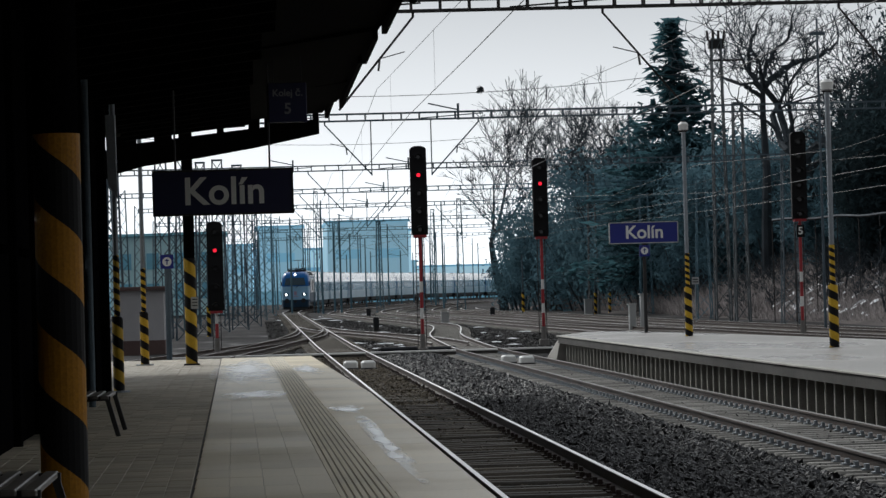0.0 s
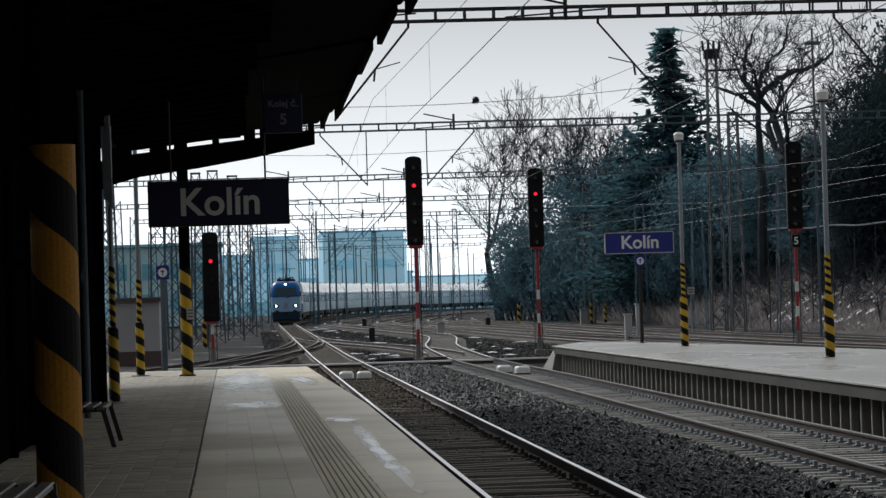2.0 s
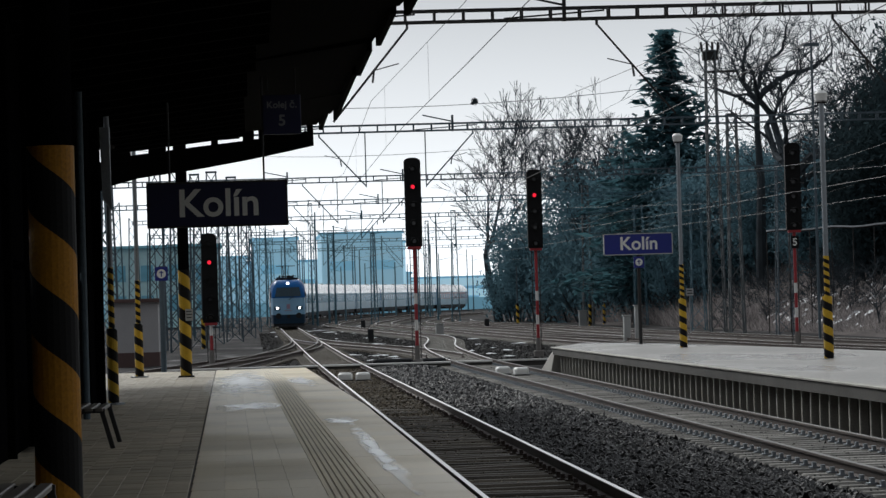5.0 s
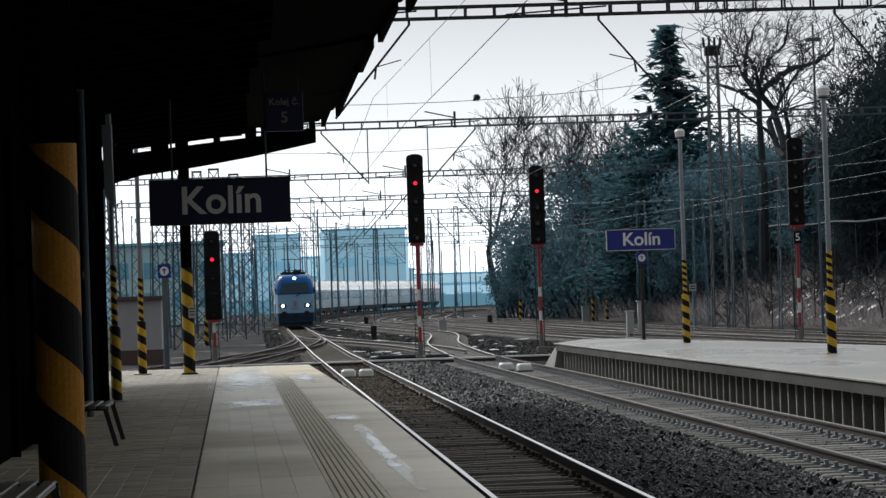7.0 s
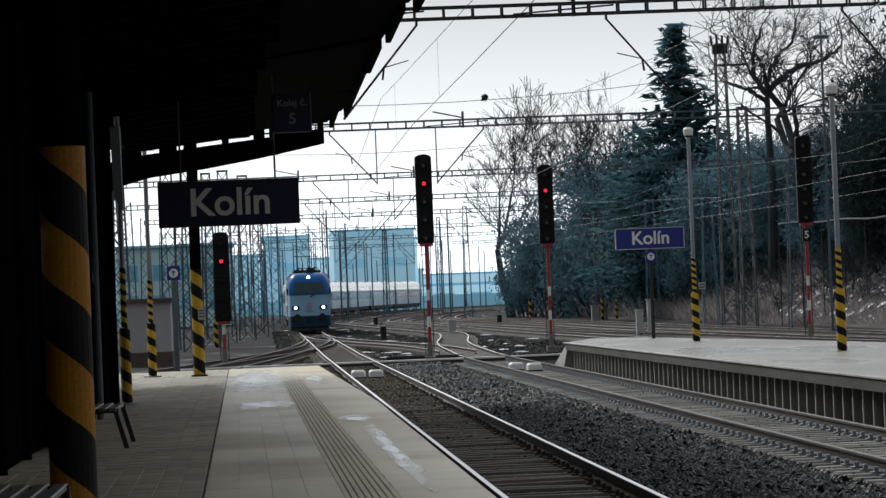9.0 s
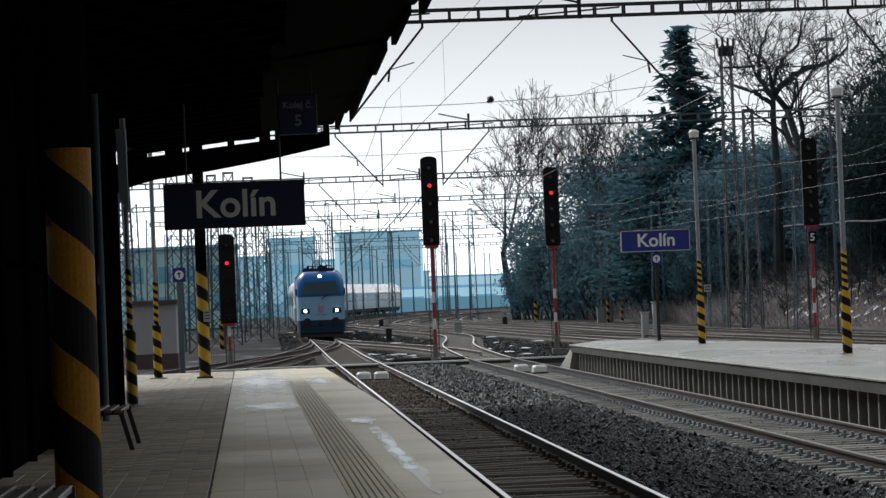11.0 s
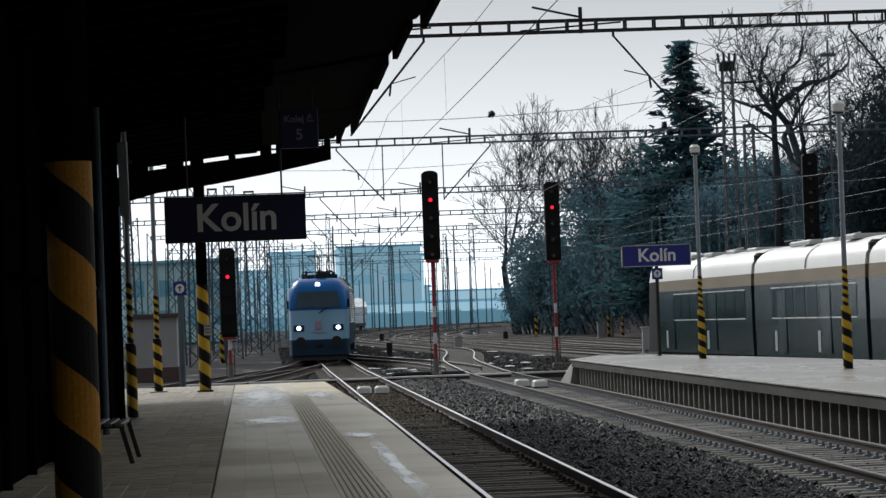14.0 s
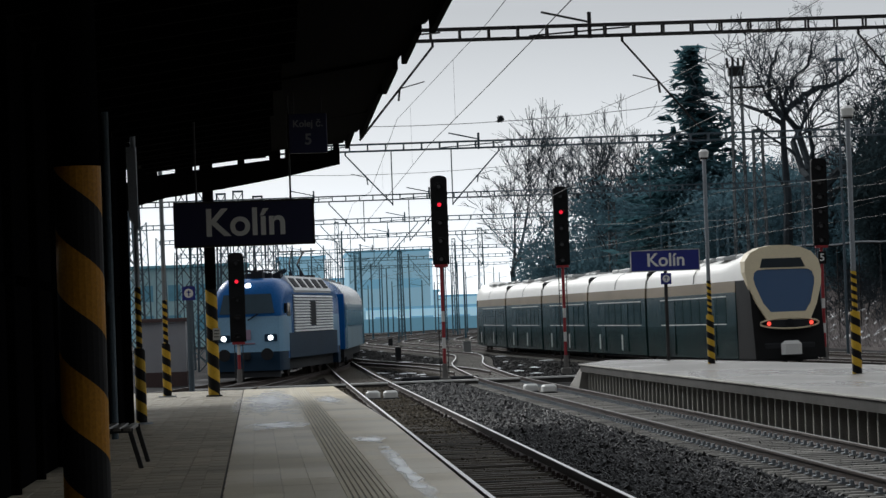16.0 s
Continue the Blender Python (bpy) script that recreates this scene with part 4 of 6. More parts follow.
def light_signal(x, y, foot, bottom, top, lit, label, plate=None, n=5):
    """A tall colour light signal: five lamps in a black screen on a striped mast; lit: which lamp from the top glows red."""
    t = thing("light_signal", label, "railway signal", x, y, foot, group="light signals in a row")
    b, tp = bottom - foot, top - foot
    w = 0.62
    prof = []
    for i in range(9):
        a = math.pi * i / 8
        prof.append((w / 2 * math.cos(a), tp - 0.14 + 0.14 * math.sin(a)))
    ring = [(w / 2, b)] + prof + [(-w / 2, b)]
    part("screen", Geo().loft([[(px, dy, pz) for px, pz in ring] for dy in (-0.10, 0.16)]), [M["black"]], t)
    for i in range(n):
        z = tp - 0.42 - i * (tp - b - 0.62) / (n - 1)
        head = part("lamp_unit", Geo().tube((0, -0.10, z), (0, -0.13, z), 0.15, n=16), [M["black"]], t)
        part("lens", Geo().tube((0, -0.13, z), (0, -0.14, z), 0.075, n=16), [M["lamp_red"] if i == lit else M["lens"]], head, "glowing red lens" if i == lit else "")
        hood = Geo()
        arc = [(0.16 * math.cos(math.pi * k / 10), 0.16 * math.sin(math.pi * k / 10)) for k in range(11)]
        hood.loft([[(ax, -0.12, z + az) for ax, az in arc] + [(ax * 0.93, -0.12, z + az * 0.93) for ax, az in reversed(arc)],
                   [(ax, -0.40, z + az - 0.03) for ax, az in arc] + [(ax * 0.93, -0.40, z + az * 0.93 - 0.03) for ax, az in reversed(arc)]])
        part("hood", hood, [M["hood"]], head)
    part("base_tray", Geo().box(0, 0, b - 0.05, 0.5, 0.3, 0.10, bevel=0.01), [M["red"]], t)
    m = Geo()
    zs = [0.75, 1.35, 1.75, 2.35, 2.75, b - 0.1]
    for i in range(5):
        if zs[i + 1] > zs[i]:
            m.tube((0, 0.04, zs[i]), (0, 0.04, zs[i + 1]), 0.065, n=12, mi=i % 2)
    part("mast", m, [M["red"], M["white"]], t, "red and white banded mast", smooth=True)
    part("foot", Geo().tube((0, 0.04, 0), (0, 0.04, 0.78), 0.12, 0.10, n=10).box(0, 0.04, 0.1, 0.4, 0.4, 0.3, bevel=0.03), [M["concrete"]], t)
    lad = Geo()
    for s in (-0.16, 0.16):
        lad.tube((s, 0.28, 0.3), (s, 0.28, tp - 0.2), 0.018, n=6)
    for i in range(int((tp - 0.6) / 0.3)):
        lad.tube((-0.16, 0.28, 0.5 + 0.3 * i), (0.16, 0.28, 0.5 + 0.3 * i), 0.012, n=5)
    part("ladder", lad, [M["iron"]], t)
    if plate:
        pl = part("number_plate", Geo().box(0, -0.08, b - 0.5, 0.32, 0.03, 0.5), [M["black"]], t)
        lettering("number", plate, 0.42, M["white"], pl, Matrix.Translation((0, -0.1, b - 0.5)) @ pose(0, 0, 0, 90, 0, 0))
    return t


def make_signs_and_signals():
    station_sign(-0.50, 48.0, 3.71, 2.18, 0.70, "station name board hanging from the platform roof, blue darkened for shade", 0)
    station_sign(12.49, 98.0, 3.81, 2.22, 0.68, "blue station name board with white letters on one post", 3.24)
    small_sign(12.49, 97.9, 3.22, 0, "small blue pictogram sign below the station name")
    small_sign(-2.33, 79.5, 3.05, 2.85, "small blue pictogram sign on a grey post past the platform")
    track_sign(0.55, 48.0, 5.09)
    light_signal(6.14, 114.5, -0.25, 4.25, 7.6, 1, "black light signal with a red lamp on a banded mast")
    light_signal(11.95, 127.7, -0.25, 4.3, 7.62, 1, "black light signal showing red beside the second track")
    light_signal(22.05, 122.8, -0.25, 4.65, 8.2, -1, "unlit black light signal with a number plate", plate="5", n=6)
    light_signal(-1.63, 119.7, -0.25, 1.6, 5.1, 1, "low black light signal showing red by the branching track")
    lamp_post(12.52, 88.4, 6.05, 0.105, 1.45, "slim galvanised platform lamp with striped foot", thin=1.0)
    lamp_post(12.80, 67.4, 5.78, 0.105, 1.42, "tall galvanised platform lamp with striped foot", thin=0.9)
    lamp_post(-2.65, 71.1, 5.6, 0.095, 1.25, "slim platform lamp with striped sleeve beside the roof", thin=1.0)
    lamp_post(-2.31, 50.3, 4.9, 0.085, 1.25, "slim striped post beside the shelter", thin=1.0)


def puddle(x, y, w, l, seed, mat="water", turn=0.0):
    """A shallow wet film, whitened for glare, with a ragged outline."""
    rng = random.Random(seed)
    n = 40
    ph = [rng.random() * 6.283 for i in range(6)]
    g = Geo()
    ring = []
    for i in range(n):
        a = 2 * math.pi * i / n
        r = 1 + sum(0.28 / (k + 1) * math.sin((k + 2) * a + ph[k]) for k in range(6))
        px, py = r * w / 2 * math.cos(a), r * l / 2 * math.sin(a)
        ring.append((px * math.cos(turn) - py * math.sin(turn), px * math.sin(turn) + py * math.cos(turn), 0))
    g.add([(p[0], p[1], 0) for p in ring] + [(p[0] * 0.96, p[1] * 0.98, 0.003) for p in ring], [tuple(range(n, 2 * n))] + [(i, (i + 1) % n, n + (i + 1) % n, n + i) for i in range(n)])
    ob = solid("puddle", g, [M[mat]], "wet film on the platform slabs, whitened for sky glare", "puddle", group="wet patches on the platform")
    ob.matrix_basis = pose(x, y, 0.5525)


# ---- shelter and benches under the roof ----
def make_shelter():
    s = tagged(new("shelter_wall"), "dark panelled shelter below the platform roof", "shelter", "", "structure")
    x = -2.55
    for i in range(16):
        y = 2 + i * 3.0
        part("panel", Geo().box(x - 0.05, y + 1.5, 1.55, 0.06, 2.86, 2.0, bevel=0.01), [M["shade_black"]], s)
        part("upright", Geo().box(x, y, 2.9, 0.14, 0.12, 4.7, bevel=0.015), [M["shade_black"]], s)
        part("upper_panel", Geo().box(x - 0.05, y + 1.5, 3.9, 0.05, 2.86, 2.5), [M["shade_black"]], s)
    part("corner_post", Geo().box(x + 0.03, 50.05, 2.9, 0.2, 0.2, 4.7, bevel=0.02), [M["shade_black"]], s)
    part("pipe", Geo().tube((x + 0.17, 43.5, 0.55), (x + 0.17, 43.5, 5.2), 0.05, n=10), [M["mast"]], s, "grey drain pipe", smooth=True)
    # small strip added to give a pale glint on the wall
    part("window_edge", Geo().box(x + 0.03, 32.0, 3.15, 0.03, 0.03, 0.55), [M["galv"]], s, "thin metal strip added for a glint on the shelter")
    part("end_wall", Geo().box(-5.6, 50.05, 2.9, 6.1, 0.12, 4.7), [M["shade_black"]], s)
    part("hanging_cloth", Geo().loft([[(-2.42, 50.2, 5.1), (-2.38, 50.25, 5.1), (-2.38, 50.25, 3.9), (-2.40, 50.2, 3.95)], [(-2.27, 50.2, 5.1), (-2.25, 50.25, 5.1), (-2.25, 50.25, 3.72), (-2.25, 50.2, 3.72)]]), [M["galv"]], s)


def bench(x, y, label):
    t = thing("platform_bench", label, "bench", x, y, 0.55, group="benches along the shelter")
    for i in range(5):
        part("slat", Geo().box(-0.28 + i * 0.115, 0, 0.45 - 0.004 * i, 0.085, 1.9, 0.035, bevel=0.008), [M["bench"]], t)
    for i in range(2):
        part("back_slat", Geo().box(-0.38, 0, 0.62 + 0.16 * i, 0.03, 1.9, 0.10, bevel=0.008), [M["bench"]], t)
    for s in (-0.85, 0.85):
        g = Geo()
        g.bar((0.20, s, 0.44), (0.32, s, 0.0), 0.05).bar((-0.25, s, 0.44), (-0.34, s, 0.0), 0.05).bar((-0.38, s, 0.42), (0.24, s, 0.42), 0.05).bar((-0.34, s, 0.42), (-0.40, s, 0.88), 0.04)
        part("leg_frame", g, [M["iron"]], t)


# ---- overhead line ----
def lattice(g, x, y, z0, z1, w0, w1, bay=0.9, bar=0.035):
    """A four-legged lattice mast into g."""
    n = max(2, int((z1 - z0) / bay))
    c = lambda k, sx, sy: (x + sx * (w0 + (w1 - w0) * k / n) / 2, y + sy * (w0 + (w1 - w0) * k / n) / 2, z0 + (z1 - z0) * k / n)
    for sx, sy in ((-1, -1), (1, -1), (1, 1), (-1, 1)):
        g.bar(c(0, sx, sy), c(n, sx, sy), bar * 1.7)
    for k in range(n):
        f = 1 if k % 2 else -1
        g.bar(c(k, -f, -1), c(k + 1, f, -1), bar)
        g.bar(c(k, f, 1), c(k + 1, -f, 1), bar)
        g.bar(c(k, -1, f), c(k + 1, -1, -f), bar)
        g.bar(c(k, 1, -f), c(k + 1, 1, f), bar)
    return g


def gantry(y, x0, x1, z, label, mat, tracks, posts=(True, True)):
    """A slender ladder beam over the tracks on two lattice legs, with slanted wire supports under it."""
    t = thing("catenary_gantry", label, "gantry", 0, y, rise(y), group="catenary gantries over the yard")
    g = Geo()
    for zz in (0, 0.27):
        for yy in (-0.2, 0.2):
            g.box((x0 + x1) / 2, yy, z + zz, x1 - x0, 0.06, 0.05)
    for i in range(int((x1 - x0) / 0.72) + 1):
        x = x0 + i * 0.72
        for yy in (-0.2, 0.2):
            g.box(x, yy, z + 0.135, 0.05, 0.04, 0.24)
        g.box(x, 0, z + 0.27, 0.04, 0.4, 0.04)
        g.box(x, 0, z, 0.04, 0.4, 0.04)
    part("beam", g, [mat], t)
    for x, on in ((x0, posts[0]), (x1, posts[1])):
        if on:
            part("leg", lattice(Geo(), x, 0, -0.4, z + 0.5, 0.95, 0.55), [mat], t)
    for xa, xb, drop in tracks:
        h = Geo()
        k = 1 if xb > xa else -1
        h.bar((xa, 0, z - 0.02), (xa, 0, z - 0.16), 0.06)
        h.bar((xa, 0, z - 0.14), (xb, 0, z - drop), 0.05)
        mx, mz = xa + (xb - xa) * 0.45, z - 0.14 - (drop - 0.14) * 0.45
        h.bar((mx, 0, mz), (mx - k * 0.62, 0, mz + 0.16), 0.025).bar((mx, 0, mz), (mx + k * 0.04, 0, mz - 0.3), 0.05)
        part("slanted_strut", h, [mat], t)
        if y > 100:
            part("hanger", Geo().bar((xb, 0, z), (xb, 0, z - drop - 0.05), 0.045), [mat], t)
    for xt in [tr[0] for tr in tracks[:2]]:
        ins = Geo()
        ins.bar((xt - 2.0, -0.1, z + 0.62), (xt - 0.8, 0, z + 0.35), 0.05).bar((xt - 0.8, 0, z + 0.6), (xt - 0.8, 0, z - 0.05), 0.09)
        ins.bar((xt - 2.3, 0, z + 0.05), (xt + 0.2, 0, z + 0.2), 0.04)
        part("insulator_arm", ins, [mat], t)
    return t


def make_overhead():
    # far steelwork gets a bluer colour in place of haze
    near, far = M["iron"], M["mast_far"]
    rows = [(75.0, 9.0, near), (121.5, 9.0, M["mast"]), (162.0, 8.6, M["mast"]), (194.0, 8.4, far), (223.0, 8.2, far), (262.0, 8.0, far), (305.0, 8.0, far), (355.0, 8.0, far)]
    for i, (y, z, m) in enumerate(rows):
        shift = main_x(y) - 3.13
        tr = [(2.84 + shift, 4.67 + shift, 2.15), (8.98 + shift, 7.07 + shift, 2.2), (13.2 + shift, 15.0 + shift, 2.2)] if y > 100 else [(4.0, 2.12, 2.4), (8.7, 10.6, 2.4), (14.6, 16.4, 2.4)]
        gantry(y, -9.0 + shift * 0.5 + (y > 100) * 0.5, 28.5 + shift * 0.3, z, "slender steel catenary gantry with lattice legs" if y < 180 else "distant catenary gantry tinted blue for haze", m, tr)
    # wires along the tracks
    for k, fx in enumerate((lambda y: main_x(y) + 0.25 - 0.32 * min(1, max(0, (y - 33) / 27)), second_x, fast_x, lambda y: fast_x(y) + 4.8)):
        w = thing("overhead_wire", "thin contact wire with droppers over a track", "wire", group="overhead wires")
        ys = list(range(-30, 75, 15)) + [75, 98, 121.5, 142, 162, 178, 194, 208, 223, 242, 262, 284, 305]
        on = {75, 121.5, 162, 194, 223, 262, 305, -30, 30}
        pt = lambda y, z: (fx(y), y, rise(y) + z)
        carrier = lambda y: 6.42 + 0.00042 * (y - 35) ** 2 if y < 76 else (6.9 if y in on else 6.35)
        part("contact_wire", Geo().line([pt(y, 5.55) for y in ys], 0.008), [M["wire"]], w)
        part("carrier_wire", Geo().line([pt(y, carrier(y)) for y in ys], 0.0065), [M["wire"]], w)
        for a, b in zip(ys, ys[1:]):
            if a >= 45:
                part("dropper", Geo().tube(pt((a + b) / 2, 5.55), pt((a + b) / 2, (carrier(a) + carrier(b)) / 2), 0.003, n=4), [M["wire"]], w)
    for y in (121.5, 162.0):
        w = thing("cross_wire", "sagging cross wire between masts", "wire", group="overhead wires")
        f = lambda u: (-8 + 36 * u, y, 8.0 + 6 * (u - 0.5) ** 2 + 1.3 + rise(y) + 1.5 * u)
        part("strand", Geo().line([f(i / 16) for i in range(17)], 0.012), [M["wire"]], w)
    # slack pale cables in front of the bank
    for k, (za, zb, ya, yb) in enumerate([(7.6, 9.6, 205, 150), (6.8, 8.4, 215, 145), (8.6, 9.2, 230, 160), (5.9, 7.4, 240, 150)]):
        w = thing("slack_cable", "pale slack cable strung along the bank", "wire", group="cables before the bank")
        g = Geo()
        f = lambda u: (11 + 19 * u, ya + (yb - ya) * u, za + (zb - za) * u - 1.6 * math.sin(math.pi * u))
        g.line([f(i / 20) for i in range(21)], 0.0055)
        part("strand", g, [M["rubber"]], w)
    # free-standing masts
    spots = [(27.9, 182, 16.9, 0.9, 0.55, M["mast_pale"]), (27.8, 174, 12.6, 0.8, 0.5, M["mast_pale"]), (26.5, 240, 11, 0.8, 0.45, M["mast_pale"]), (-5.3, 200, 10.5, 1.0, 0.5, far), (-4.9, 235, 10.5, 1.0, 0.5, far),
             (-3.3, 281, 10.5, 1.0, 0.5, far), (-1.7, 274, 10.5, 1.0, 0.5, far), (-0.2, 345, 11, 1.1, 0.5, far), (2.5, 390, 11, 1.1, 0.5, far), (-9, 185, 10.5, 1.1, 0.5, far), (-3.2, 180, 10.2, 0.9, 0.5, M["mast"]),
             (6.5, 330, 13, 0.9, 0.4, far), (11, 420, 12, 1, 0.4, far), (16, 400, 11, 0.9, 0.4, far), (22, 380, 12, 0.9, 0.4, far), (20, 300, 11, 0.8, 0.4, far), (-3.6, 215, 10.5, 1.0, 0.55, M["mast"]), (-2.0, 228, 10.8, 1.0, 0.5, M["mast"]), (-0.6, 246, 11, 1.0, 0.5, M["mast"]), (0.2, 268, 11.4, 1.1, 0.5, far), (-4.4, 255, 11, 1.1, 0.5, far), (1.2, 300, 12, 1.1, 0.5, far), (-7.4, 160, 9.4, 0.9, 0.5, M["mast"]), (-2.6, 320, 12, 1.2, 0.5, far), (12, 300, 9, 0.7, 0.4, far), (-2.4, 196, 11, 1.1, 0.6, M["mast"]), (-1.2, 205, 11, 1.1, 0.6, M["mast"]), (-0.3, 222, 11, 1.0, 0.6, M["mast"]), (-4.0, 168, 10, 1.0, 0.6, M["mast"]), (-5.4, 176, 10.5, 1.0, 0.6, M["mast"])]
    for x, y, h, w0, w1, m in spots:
        t = thing("lattice_mast", "lattice steel mast in the yard" if m is not far else "distant lattice mast tinted blue for haze", "mast", x, y, rise(y) - 0.3, group="lattice masts")
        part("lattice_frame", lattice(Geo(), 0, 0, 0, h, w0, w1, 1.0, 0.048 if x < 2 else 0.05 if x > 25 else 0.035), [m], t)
        part("cap", Geo().box(0, 0, h + 0.05, w1 * 1.2, w1 * 1.2, 0.1), [m], t)
        if h > 14:
            arms = Geo()
            for s in (-1, 1):
                for k in range(2):
                    arms.tube((s * (0.15 + 0.32 * k), 0, h), (s * (0.17 + 0.36 * k), 0, h + 0.6), 0.09, 0.07, n=8)
            arms.box(0, 0, h - 0.25, 0.9, 0.5, 0.5).box(0.6, 0, h - 1.2, 2.0, 0.12, 0.12)
            part("insulator", arms, [M["iron"]], t)
    t = thing("floodlight_mast", "thin tall mast with a short crossbar", "mast", 26.2, 140, -0.3)
    part("shaft", Geo().tube((0, 0, 0), (0, 0, 14.6), 0.07, 0.05, n=8), [M["mast"]], t)
    part("crossbar", Geo().box(0, 0, 13.9, 0.75, 0.12, 0.18, bevel=0.03), [M["mast"]], t)
    t = thing("bank_handrail", "pipe handrail with a crust of old snow along the bank", "handrail", 0, 0, 0)
    pts = [(29.3 + 0.62 * i, 172 + 0.06 * math.sin(i * 2.1), 5.62 + 0.02 * i + 0.05 * math.sin(i * 1.3)) for i in range(13)]
    part("rail", Geo().line([(x, y, z) for x, y, z in pts], 0.05, 6), [M["iron"]], t)
    part("snow_crust", Geo().line([(x, y, z + 0.06) for x, y, z in pts], 0.06, 6), [M["snow"]], t, "uneven crust of snow")
    for x, y, z in pts[::2]:
        part("baluster", Geo().tube((x, y, land(x, y) - 0.2), (x, y, z), 0.03, n=6), [M["iron"]], t)
    # thin far poles
    for i in range(44):
        y = random.uniform(300, 520)
        x = main_x(y) + random.uniform(-14, 16)
        t = thing("thin_pole", "thin pole among the yard wires, tinted blue for haze", "pole", x, y, rise(y) - 0.3, group="thin poles")
        h = random.uniform(7, 12)
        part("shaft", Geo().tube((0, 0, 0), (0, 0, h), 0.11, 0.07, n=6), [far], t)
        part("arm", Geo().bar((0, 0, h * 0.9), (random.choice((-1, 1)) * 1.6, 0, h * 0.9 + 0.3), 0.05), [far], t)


# ---- trackside equipment ----
def make_trackside():
    cover = tagged(new("cable_crossing"), "pale concrete cable trough crossing the tracks", "trough", "", "structure")
    for a, b in ((-3.2, 2.3), (2.45, 3.8), (3.95, 7.05), (7.2, 8.55), (8.7, 12.5)):
        part("trough_body", Geo().box((a + b) / 2, 109.6, -0.15, b - a, 0.4, 0.18), [M["concrete_dark"]], cover)
        part("trough_cover", Geo().box((a + b) / 2, 109.6, -0.03, b - a, 0.5, 0.06, bevel=0.01), [M["trough"]], cover)
    for x, y in ((2.72, 91.5), (3.24, 91.2), (7.62, 93.4), (8.02, 91.6)):
        t = thing("track_magnet", "white boxed track device between the rails", "track device", x, y, -0.13, group="white track boxes")
        part("housing", Geo().box(0, 0, 0.11, 0.42, 0.7, 0.2, bevel=0.05), [M["white"]], t)
        part("base", Geo().box(0, 0, -0.03, 0.46, 0.85, 0.06), [M["iron"]], t)
    for x, y, w, h in ((5.2, 114.5, 1.5, 0.35), (6.9, 116, 1.2, 0.3)):
        t = thing("point_machine", "dark point machine housing beside the rail", "point machine", x, y, -0.28, group="point machines")
        part("case", Geo().box(0, 0, h / 2, w, 0.6, h, bevel=0.06), [M["under"]], t)
        part("rod", Geo().bar((-w / 2, 0, 0.1), (-w / 2 - 1.0, 0, 0.1), 0.05), [M["iron"]], t)
    for x, y, w, h in ((19.0, 154.5, 0.35, 1.4), (19.5, 153.8, 0.35, 1.9), (12.1, 198, 0.5, 0.85), (25.6, 236, 0.6, 1.2)):
        t = thing("equipment_cabinet", "grey equipment cabinet beside the tracks", "cabinet", x, y, rise(y) - 0.3, group="grey cabinets")
        part("case", Geo().box(0, 0, h / 2, w, 0.4, h, bevel=0.03), [M["cabinet"]], t)
        part("hood", Geo().box(0, 0, h + 0.03, w + 0.1, 0.5, 0.06), [M["cabinet"]], t)
    for x, y in ((7.0, 182), (9.2, 255), (17.8, 232)):
        t = thing("dwarf_signal", "small dark dwarf signal on the ground", "railway signal", x, y, rise(y) - 0.3, group="dwarf signals")
        part("case", Geo().box(0, 0, 0.55, 0.36, 0.3, 0.6, bevel=0.04), [M["under"]], t)
        part("foot", Geo().box(0, 0, 0.12, 0.3, 0.3, 0.28), [M["iron"]], t)
    for x, y, h in ((21.4, 246, 1.9), (26.5, 239, 1.7), (28.2, 244, 1.7), (-5.6, 193, 1.9), (-4.4, 198, 1.9), (-2.9, 179, 1.8)):
        t = thing("striped_post", "yellow and black striped post at a mast foot", "post", x, y, rise(y) - 0.3, group="striped posts")
        part("sleeve", stripe_sleeve(h, 0.12, 0.55, 12), [M["yellow"], M["black"]], t)
        part("core", Geo().tube((0, 0, 0), (0, 0, h + 3.0), 0.06, n=8), [M["mast"]], t)
    t = thing("notice_board", "small white notice on a short post", "notice", 24.5, 170, -0.2)
    part("post", Geo().tube((0, 0, 0), (0, 0, 2.4), 0.03, n=8), [M["galv"]], t)
    part("plate", Geo().box(0, -0.05, 2.55, 0.4, 0.03, 0.4), [M["cabinet"]], t)
    part("bar", Geo().box(0, -0.07, 2.62, 0.3, 0.01, 0.05).box(0, -0.07, 2.48, 0.3, 0.01, 0.05), [M["black"]], t)
    k = thing("service_hut", "small pale rendered hut with a brown plinth", "hut", -5.0, 133, -0.28)
    part("wall", Geo().box(0, 0, 1.65, 1.9, 3.0, 2.3), [M["kiosk"]], k)
    part("plinth", Geo().box(0, 0, 0.3, 1.96, 3.06, 0.7), [M["kiosk_base"]], k)
    part("roof", Geo().box(0, 0, 2.88, 2.2, 3.4, 0.16, bevel=0.03), [M["kiosk_base"]], k)


